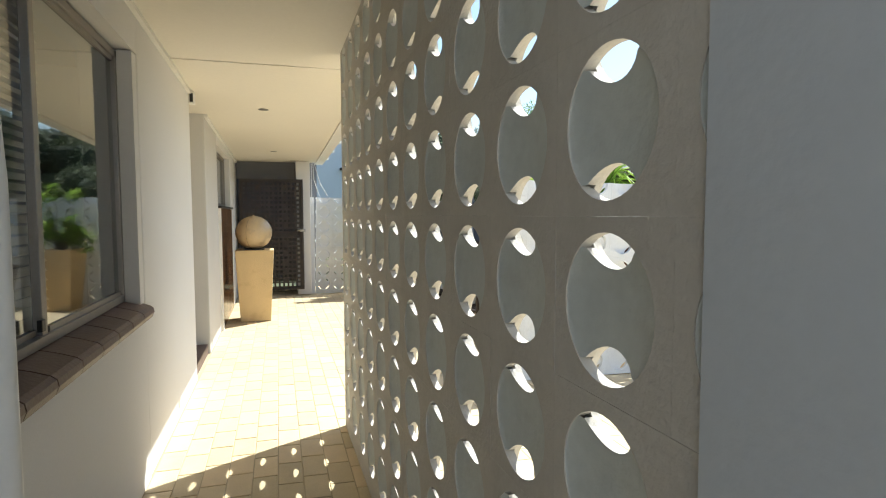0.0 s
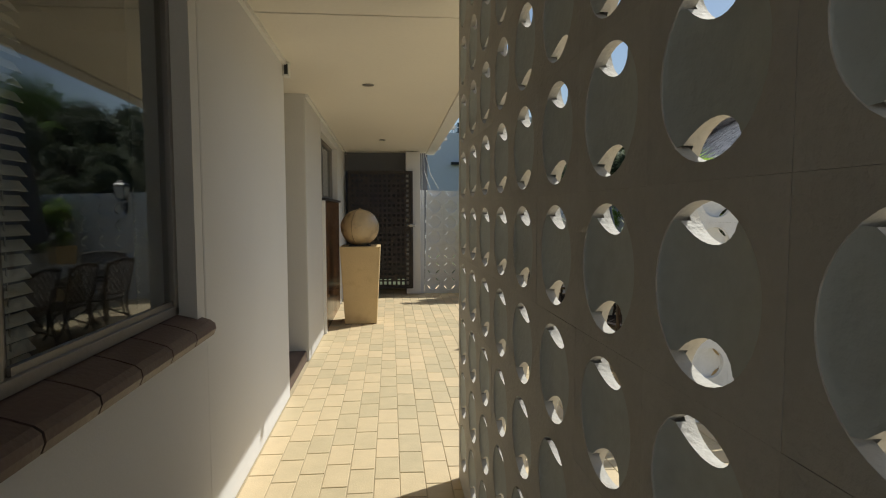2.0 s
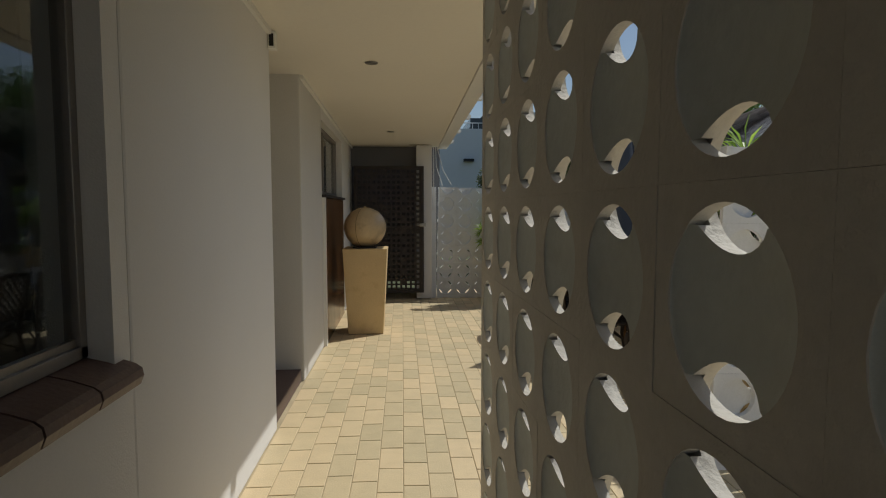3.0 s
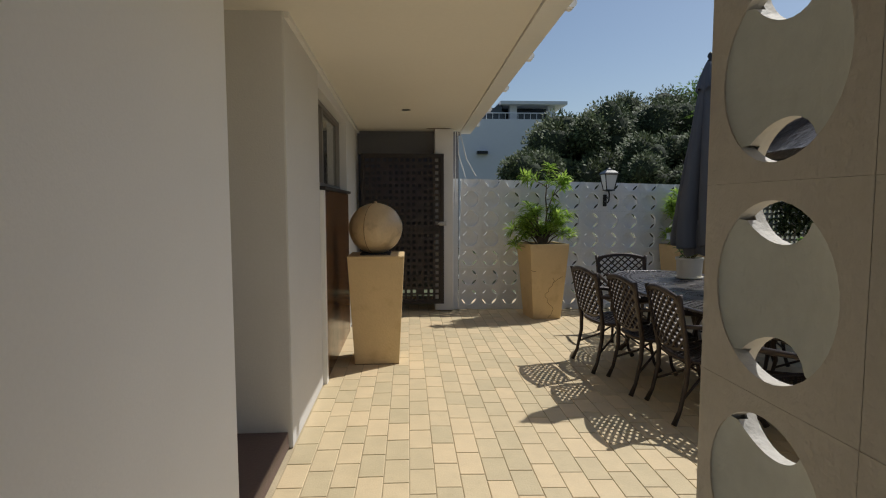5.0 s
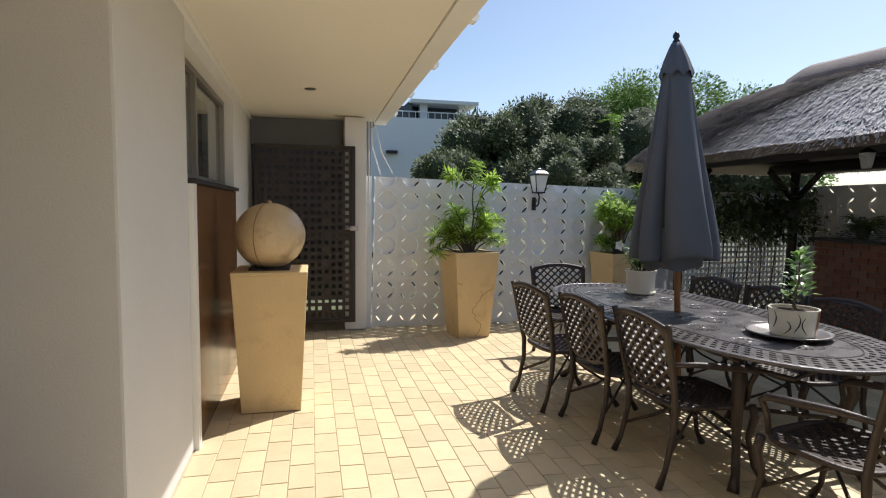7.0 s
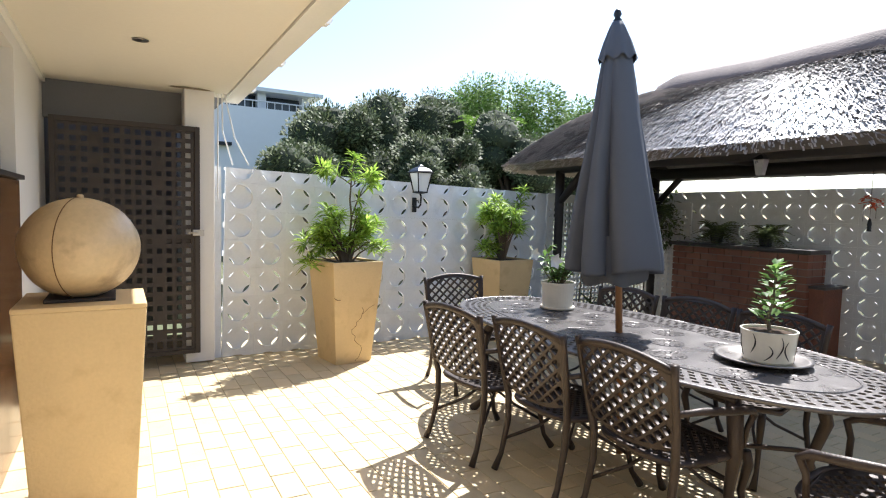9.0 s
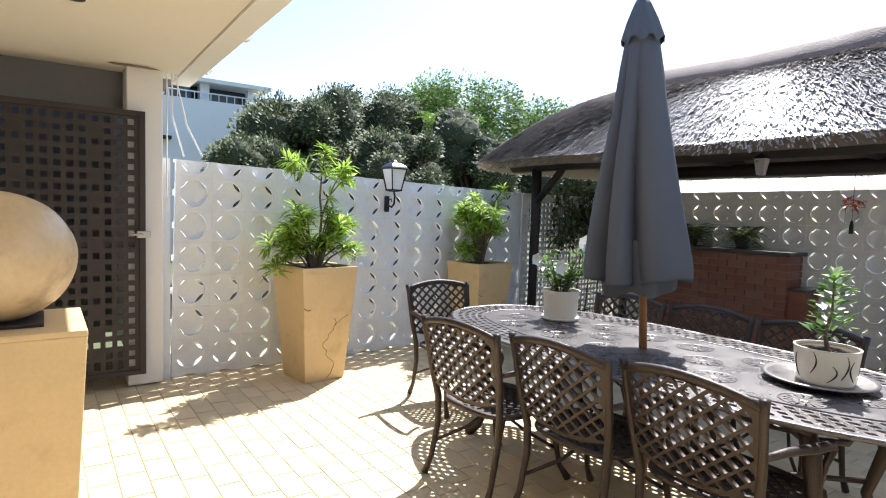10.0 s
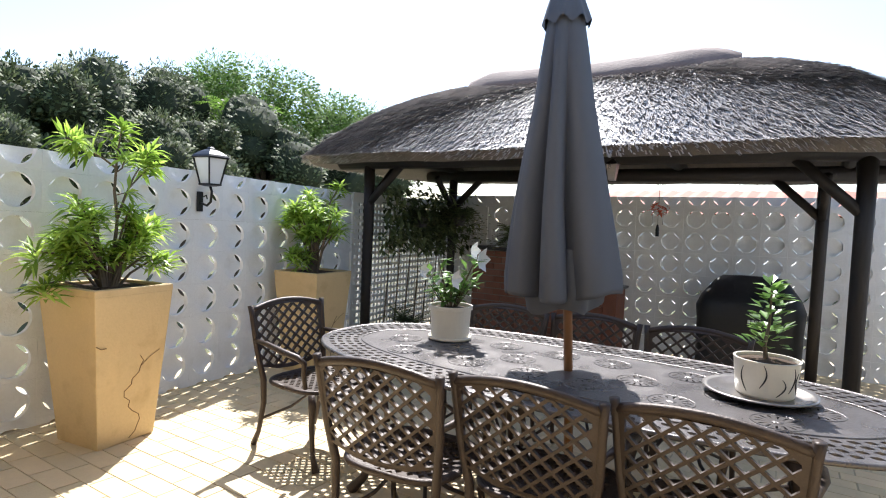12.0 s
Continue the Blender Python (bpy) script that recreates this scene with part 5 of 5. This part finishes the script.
# hanging ornament with red flowers
ho = thing("hanging_ornament", pose(6.35, 7.52, 1.62 + gz(6.35)), "red flower hanging ornament with small dark bells", "ornament")
fl = bmesh.new()
rr = random.Random(9)
for k in range(40):
    leaf(fl, Vector((rr.gauss(0, 0.05), rr.gauss(0, 0.05), 0.12 + rr.gauss(0, 0.03))), Vector((rr.uniform(-1, 1), rr.uniform(-1, 1), rr.uniform(-0.6, 0.5))), Vector((0, 0, 1)), 0.07, 0.035)
part("flowers", fl, M_RED, ho)
bm = bmesh.new()
tube(bm, [(0, 0, 0.12), (0, 0, 0.45)], 0.003, 5)
for x, y, z in ((0.0, 0.06, -0.12), (0, -0.05, -0.09), (0, 0.0, -0.15)):
    tube(bm, [(x, y, 0.1), (x, y, z + 0.04)], 0.002, 5)
part("cord", bm, M_LAMP, ho)
for x, y, z in ((0.0, 0.06, -0.12), (0, -0.05, -0.09), (0, 0.0, -0.15)):
    part("bell", lathe(bmesh.new(), [(0.022, z - 0.03), (0.018, z), (0.012, z + 0.03), (0.003, z + 0.045)], 10), M_LAMP, ho)


# ---- brick braai ----
def braai():
    b = thing("brick_braai", pose(6.45, 8.12, 0 + gz(6.45)), "red face brick barbecue counter with a dark stone top", "barbecue")
    w, d, h = 0.38, 1.75, 1.16
    part("core", box(bmesh.new(), 0.012, 0.012, 0.0, w, d - 0.012, h - 0.005), M_MORTAR, b)
    part("slab", box(bmesh.new(), -0.04, -0.04, h, w + 0.02, d + 0.04, h + 0.045, 0.005), M_SLAB, b, "dark stone worktop")
    me = {}
    def brick(x0, y0, z0, x1, y1, z1):
        key = (round(x1 - x0, 3), round(y1 - y0, 3))
        if key not in me:
            m_ = bpy.data.meshes.new("brick")
            bm = box(bmesh.new(), -key[0] / 2, -key[1] / 2, 0, key[0] / 2, key[1] / 2, z1 - z0)
            bm.to_mesh(m_)
            bm.free()
            m_.materials.append(M_BRICK)
            me[key] = m_
        o = new("brick", me[key])
        o.parent = b
        o.location = ((x0 + x1) / 2 + random.uniform(-0.002, 0.002), (y0 + y1) / 2, z0)
    rows = 14
    ph = h / rows
    for r in range(rows):
        z = r * ph
        y = -0.11 if r % 2 else 0.0
        while y < d - 0.02:
            a, c = max(y, 0.0), min(y + 0.212, d)
            if c - a > 0.03:
                brick(0.0, a, z, 0.10, c, z + ph - 0.011)
            y += 0.222
        x = 0.11 if r % 2 else 0.0
        x += 0.0 if x else 0.105
        while x < w - 0.02:
            c = min(x + 0.212, w)
            if c - x > 0.03:
                brick(x, 0.0, z, c, 0.10, z + ph - 0.011)
            x += 0.222
    return b


braai()
bs = thing("brick_step", pose(6.5, 7.96, 0 + gz(6.5)), "low red brick ledge beside the barbecue counter", "ledge")
part("body", box(bmesh.new(), 0, 0, 0, 0.40, 0.155, 0.78, 0.006), M_BRICK, bs)
part("slab", box(bmesh.new(), -0.02, -0.02, 0.78, 0.47, 0.155, 0.81, 0.004), M_SLAB, bs)

# fern-like plants on and over the counter
def fern(x, y, z, r, n, name, label, mat, seed, hang=0.4):
    rng = random.Random(seed)
    p = thing(name, pose(x, y, z + gz(x)), label, "plant", "plants under the shelter")
    part("pot", lathe(bmesh.new(), [(0.06, 0.0), (0.09, 0.13), (0.095, 0.14), (0.08, 0.14)], 18), M_SLAB, p)
    lf = bmesh.new()
    for k in range(n):
        a, e = rng.uniform(0, 6.28), rng.uniform(-0.3, 1.2)
        way = Vector((math.cos(a), math.sin(a), e)).normalized()
        ln = r * rng.uniform(0.6, 1.1)
        for j in range(9):
            t = (j + 1) / 9
            q = Vector((0, 0, 0.14)) + way * ln * t - Vector((0, 0, hang * ln * t * t))
            for s in (-1, 1):
                leaf(lf, q, Vector((-way.y * s, way.x * s, 0)) + way * 0.5, Vector((0, 0, 1)), 0.09 * (1.2 - t), 0.03)
    part("foliage", lf, mat, p)


fern(6.62, 9.35, 1.21, 0.45, 60, "fern", "dark green fern in a pot on the barbecue counter", M_FOL_D, 21)
fern(6.70, 8.75, 1.21, 0.40, 50, "fern", "dark green fern in a pot on the barbecue counter", M_FOL_D, 22)
fern(6.1, 9.9, 1.45, 0.50, 70, "hanging_plant", "dark green trailing plant hung in the shelter corner", M_FOL_D, 23, 0.9)
fern(5.6, 10.15, 1.40, 0.42, 60, "hanging_plant", "dark green trailing plant hung in the shelter corner", M_FOL_D, 24, 0.9)
def creeper():
    rng = random.Random(61)
    c = thing("creeper", pose(5.0, 10.36, gz(5.6)), "dark green creeper hanging over the lattice in the shelter corner", "plant")
    lf, st = bmesh.new(), bmesh.new()
    for k in range(9):
        x = 0.2 + k * 0.21
        tube(st, [(x, 0.03, 0), (x + 0.06, 0.02, 0.8), (x + rng.uniform(-0.1, 0.2), 0, 1.75)], [0.012, 0.009, 0.004], 6)
    for k in range(2600):
        x, z = rng.uniform(0.0, 2.0), 1.1 + abs(rng.gauss(0.35, 0.22))
        if z > 1.95 or rng.random() < 0.3 * math.sin(x * 5) + 0.2:
            continue
        leaf(lf, Vector((x, -abs(rng.gauss(0.05, 0.16)), z)), Vector((rng.uniform(-1, 1), rng.uniform(-1, 0.2), rng.uniform(-1, 0.3))), Vector((0, 0, 1)), rng.uniform(0.08, 0.15), 0.05)
    part("vine", st, M_STEM, c)
    part("foliage", lf, M_FOL_D, c)


creeper()
fern(5.3, 10.1, 0.1, 0.40, 40, "floor_plant", "spiky dark green plant at the foot of the lattice", M_FOL_D, 25, 0.1)


# ---- covered gas barbecue ----
def covered_bbq():
    c = thing("covered_barbecue", pose(6.75, 6.60, gz(6.75), 0, 0, 90), "gas barbecue under a black vinyl cover by the pierced wall", "barbecue")
    bm = bmesh.new()
    prof = [(0.50, 0.0), (0.51, 0.55), (0.52, 0.72), (0.47, 0.84), (0.36, 1.0), (0.28, 1.06), (0.12, 1.07)]
    rings = []
    n = 48
    for w, z in prof:
        dep = 0.30 if z < 0.8 else 0.30 * (1.12 - z) / 0.32
        dep = max(dep, 0.05)
        ring = []
        for k in range(n):
            a = 2 * math.pi * k / n
            x = w * math.copysign(abs(math.cos(a)) ** 0.55, math.cos(a))
            y = dep * math.copysign(abs(math.sin(a)) ** 0.55, math.sin(a))
            f = 0.02 * noise.noise(Vector((x * 4, y * 4, z * 3)))
            ring.append(bm.verts.new((x * (1 + f), y * (1 + f * 2), z)))
        rings.append(ring)
    for a, b in zip(rings, rings[1:]):
        for k in range(n):
            bm.faces.new((a[k], a[(k + 1) % n], b[(k + 1) % n], b[k]))
    bm.faces.new(rings[-1])
    part("cover", bm, M_COVER, c, "", True)
    bm = bmesh.new()
    for k in range(5):
        box(bm, -0.17 + k * 0.035, 0.315, 0.60, -0.145 + k * 0.035, 0.322, 0.635)
    part("print", bm, M_PRINT, c, "white printed mark")


covered_bbq()


# ---- beyond the walls ----
def tree(x, y, h, r, mat, label, seed, leaves=5000, size=0.22, trunk=0.22, airy=1.0):
    rng = random.Random(seed)
    t = thing("tree", pose(x, y, -0.30), label, "tree", "trees beyond the wall")
    bm = bmesh.new()
    tube(bm, [(0, 0, 0), (0.1, 0, h * 0.2), (-0.05, 0.1, h * 0.45), (0.1, 0.05, h * 0.75)], [trunk, trunk * 0.8, trunk * 0.55, trunk * 0.2], 10)
    blobs = []
    for k in range(26):
        a, e = rng.uniform(0, 6.28), rng.uniform(-0.35, 1.0)
        d = r * rng.uniform(0.45, 0.95)
        c = Vector((d * math.cos(a) * math.cos(e * 1.2), d * math.sin(a) * math.cos(e * 1.2), h - r * 0.85 + d * math.sin(e * 1.3) * 0.9))
        blobs.append((c, r * rng.uniform(0.22, 0.40)))
        tube(bm, [(0, 0, h * rng.uniform(0.25, 0.5)), (c.x * 0.5, c.y * 0.5, (h * 0.4 + c.z) / 2), tuple(c)], [trunk * 0.35, trunk * 0.2, 0.02], 6)
    part("trunk", bm, M_BARK, t)
    # solid dark blobs added inside the crown, so that no sky shows between leaves
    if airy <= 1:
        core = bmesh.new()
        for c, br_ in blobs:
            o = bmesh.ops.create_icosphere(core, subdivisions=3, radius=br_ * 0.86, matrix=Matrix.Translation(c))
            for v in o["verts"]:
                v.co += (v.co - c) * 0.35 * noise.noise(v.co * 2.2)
        part("inner_crown", core, M_CROWN_FILL, t)
    V, F = [], []
    for k in range(leaves):
        c, br_ = blobs[rng.randrange(len(blobs))]
        n_ = Vector((rng.gauss(0, 1), rng.gauss(0, 1), rng.gauss(0, 1))).normalized()
        p = c + n_ * br_ * rng.uniform(0.55, 1.12) * airy
        w = (n_ + Vector((rng.uniform(-1, 1), rng.uniform(-1, 1), rng.uniform(-0.6, 1)))).normalized()
        s = w.orthogonal().normalized() * size * 0.32
        ln = w * size * rng.uniform(0.6, 1.2)
        i = len(V)
        V += [p, p + ln * 0.5 + s, p + ln, p + ln * 0.5 - s]
        F.append((i, i + 1, i + 2, i + 3))
    me = bpy.data.meshes.new("crown")
    me.from_pydata([tuple(v) for v in V], [], F)
    mesh_part("crown", me, mat, t)


DENSE = "dense dark green evergreen tree beyond the wall"
AIRY = "airy light green tree beyond the wall"
tree(4.4, 17.0, 3.75, 1.6, M_FOL_D, DENSE, 31, 42000, 0.10)
tree(6.7, 18.5, 4.5, 1.9, M_FOL_D, DENSE, 32, 46000, 0.10)
tree(2.75, 15.2, 2.75, 0.85, M_FOL_D, "low dark green bush beyond the wall", 33, 14000, 0.085)
tree(10.2, 19.5, 5.3, 2.1, M_FOL_L, AIRY, 34, 34000, 0.125, 0.11, 1.12)
tree(13.2, 18.5, 5.1, 1.9, M_FOL_L, AIRY, 35, 28000, 0.125, 0.11, 1.12)
tree(8.3, 16.0, 3.7, 1.6, M_FOL_D, "dark green shrub tree close behind the wall", 36, 26000, 0.095)
tree(10.6, 15.4, 3.3, 1.5, M_FOL_D, "dark green shrub tree close behind the wall", 37, 22000, 0.095)
tree(5.6, 15.2, 3.2, 1.2, M_FOL_D, "dark green shrub tree close behind the wall", 38, 22000, 0.095)


def palm(x, y, h, seed):
    rng = random.Random(seed)
    t = thing("palm", pose(x, y, -0.30), "palm with drooping grey-green fronds beyond the wall", "tree")
    part("trunk", tube(bmesh.new(), [(0, 0, 0), (0.05, 0, h * 0.5), (0, 0, h)], [0.16, 0.13, 0.11], 10), M_BARK, t)
    lf = bmesh.new()
    for k in range(26):
        a, e = k * 2.4, rng.uniform(0.1, 1.3)
        way = Vector((math.cos(a), math.sin(a), e)).normalized()
        ln = rng.uniform(1.1, 1.6)
        for j in range(16):
            q = j / 16
            c = Vector((0, 0, h)) + way * ln * q - Vector((0, 0, 0.7 * q * q))
            for s in (-1, 1):
                leaf(lf, c, Vector((-way.y * s, way.x * s, -0.3)) + way * 0.8, Vector((0, 0, 1)), 0.42 * (1.1 - q * 0.7), 0.035)
    part("fronds", lf, M_FOL_L, t)


palm(8.2, 17.2, 3.7, 41)


def white_house():
    h = thing("white_house", pose(0.0, 24.0, -0.30), "large white rendered house with a dark glazed terrace on top", "house")
    part("wall", box(bmesh.new(), -9, 0, 0, 5.7, 8, 4.86), M_FAR, h)
    part("terrace_wall", box(bmesh.new(), -9, 0.0, 4.86, 2.35, 8, 5.4), M_FAR, h)
    part("terrace_front", box(bmesh.new(), 2.95, 1.0, 4.86, 5.65, 8, 5.44), M_FARGLASS, h, "dark glazed terrace front")
    part("pillar", box(bmesh.new(), 3.86, 0.35, 4.86, 4.14, 0.7, 5.42), M_FAR, h)
    part("pillar", box(bmesh.new(), 5.35, 0.35, 4.86, 5.6, 0.7, 5.42), M_FAR, h)
    part("roof", box(bmesh.new(), 3.45, 0.0, 5.42, 6.0, 8.2, 5.54), M_FAR, h)
    bm = bmesh.new()
    v = [bm.verts.new((x, y, z)) for y in (0.3, 8) for x, z in ((2.75, 4.87), (3.55, 4.87), (3.55, 5.58))]
    for q in ((0, 1, 2), (5, 4, 3), (0, 3, 4, 1), (1, 4, 5, 2), (2, 5, 3, 0)):
        bm.faces.new([v[k] for k in q])
    part("gable", bm, M_FARGLASS, h, "dark slate roof end")
    for k in range(14):
        part("baluster", tube(bmesh.new(), [(2.45 + k * 0.24, 0.1, 4.85), (2.45 + k * 0.24, 0.1, 5.10)], 0.012, 6), M_FAR, h)
    part("handrail", tube(bmesh.new(), [(2.4, 0.1, 5.10), (5.65, 0.1, 5.10)], 0.022, 6), M_FAR, h)
    part("lamp", box(bmesh.new(), 2.55, -0.25, 3.55, 2.95, 0, 3.65), M_LAMP, h)


white_house()


def neighbour(x, y, turn, w, d, hw, hr, label):
    h = thing("neighbour_house", pose(x, y, -0.30, 0, 0, turn), label, "house", "houses beyond the boundary wall")
    part("wall", box(bmesh.new(), -w / 2, 0, 0, w / 2, d, hw), M_FAR, h)
    bm = bmesh.new()
    n = 40
    for side in (0, 1):
        a, b = (-0.5, d / 2) if side == 0 else (d + 0.5, d / 2)
        rows = [[bm.verts.new((-w / 2 - 0.4 + (w + 0.8) * k / n, a + (b - a) * t, hw + (hr - hw) * t + 0.04 * (k % 2))) for k in range(n + 1)] for t in (0, 1)]
        for k in range(n):
            bm.faces.new((rows[0][k], rows[0][k + 1], rows[1][k + 1], rows[1][k]))
    part("roof", bm, M_ROOFTILE, h, "red clay tile roof")


neighbour(17.5, 7.5, -95, 9.0, 6.0, 2.1, 2.95, "low neighbouring house with a red tile roof")
neighbour(18.5, -1.5, -90, 7.0, 6.0, 1.9, 2.7, "low neighbouring house with a red tile roof")

# cables from the eaves to the wall
cb = thing("cable", pose(0, 0, 0), "thin white cables strung from the eaves corner", "cable")
part("strand", tube(bmesh.new(), [(0.60, 9.9, 2.30), (0.62, 10.0, 2.0), (0.72, 10.1, 1.72)], 0.006, 6), M_CABLE, cb)
part("strand", tube(bmesh.new(), [(0.62, 9.9, 2.30), (0.72, 10.0, 1.95), (0.86, 10.12, 1.73)], 0.006, 6), M_CABLE, cb)
part("strand", tube(bmesh.new(), [(0.575, 9.95, 2.30), (0.575, 9.96, 1.4)], 0.006, 6), M_CABLE, cb)


# ---- pavers ----
def pavers():
    pw, pl_, g, ge = 0.129, 0.252, 0.005, 0.009
    bm = box(bmesh.new(), -(pw - g) / 2, -(pl_ - ge) / 2, -0.02, (pw - g) / 2, (pl_ - ge) / 2, 0.0, 0.0)
    top = [f for f in bm.faces if f.normal.z > 0.9]
    bmesh.ops.inset_region(bm, faces=top, thickness=0.003, depth=0.0015)
    one = bpy.data.meshes.new("tile")
    bm.to_mesh(one)
    co = [tuple(v.co) for v in bm.verts]
    fs = [[v.index for v in f.verts] for f in bm.faces if f.normal.z > -0.9]
    bm.free()
    one.materials.append(M_TILE)
    V, F = [], []
    rng = random.Random(77)
    near = 0
    for i in range(int((8.3 - WX) / pw)):
        x = WX + 0.004 + (i + 0.5) * pw
        for k in range(-12, 43):
            y = 0.03 + (k + 0.5 * (i % 2)) * pl_ + 0.04 * math.sin(i * 1.7)
            if y > 10.45 + 0.09 * x or y < -3.1:
                continue
            z = gz(x) + rng.uniform(-0.0006, 0.0006)
            if near < 300 and x < 1.65 and 4.6 < y < 9.9 and (x < 0.75 or y > 5.2):
                o = new("tile", one)
                o.parent = floor
                o.matrix_local = pose(x, y, z, 0, math.degrees(FALL) if x > 0.06 else 0, 0)
                near += 1
            else:
                n0 = len(V)
                V += [(x + a, y + b, z + c + gz(x + a) - gz(x)) for a, b, c in co]
                F += [[n0 + q for q in f] for f in fs]
    me = bpy.data.meshes.new("tile_field")
    me.from_pydata(V, [], F)
    me.update()
    tagged(mesh_part("tile_field", me, M_TILE_J, floor), kind="stuff")


pavers()
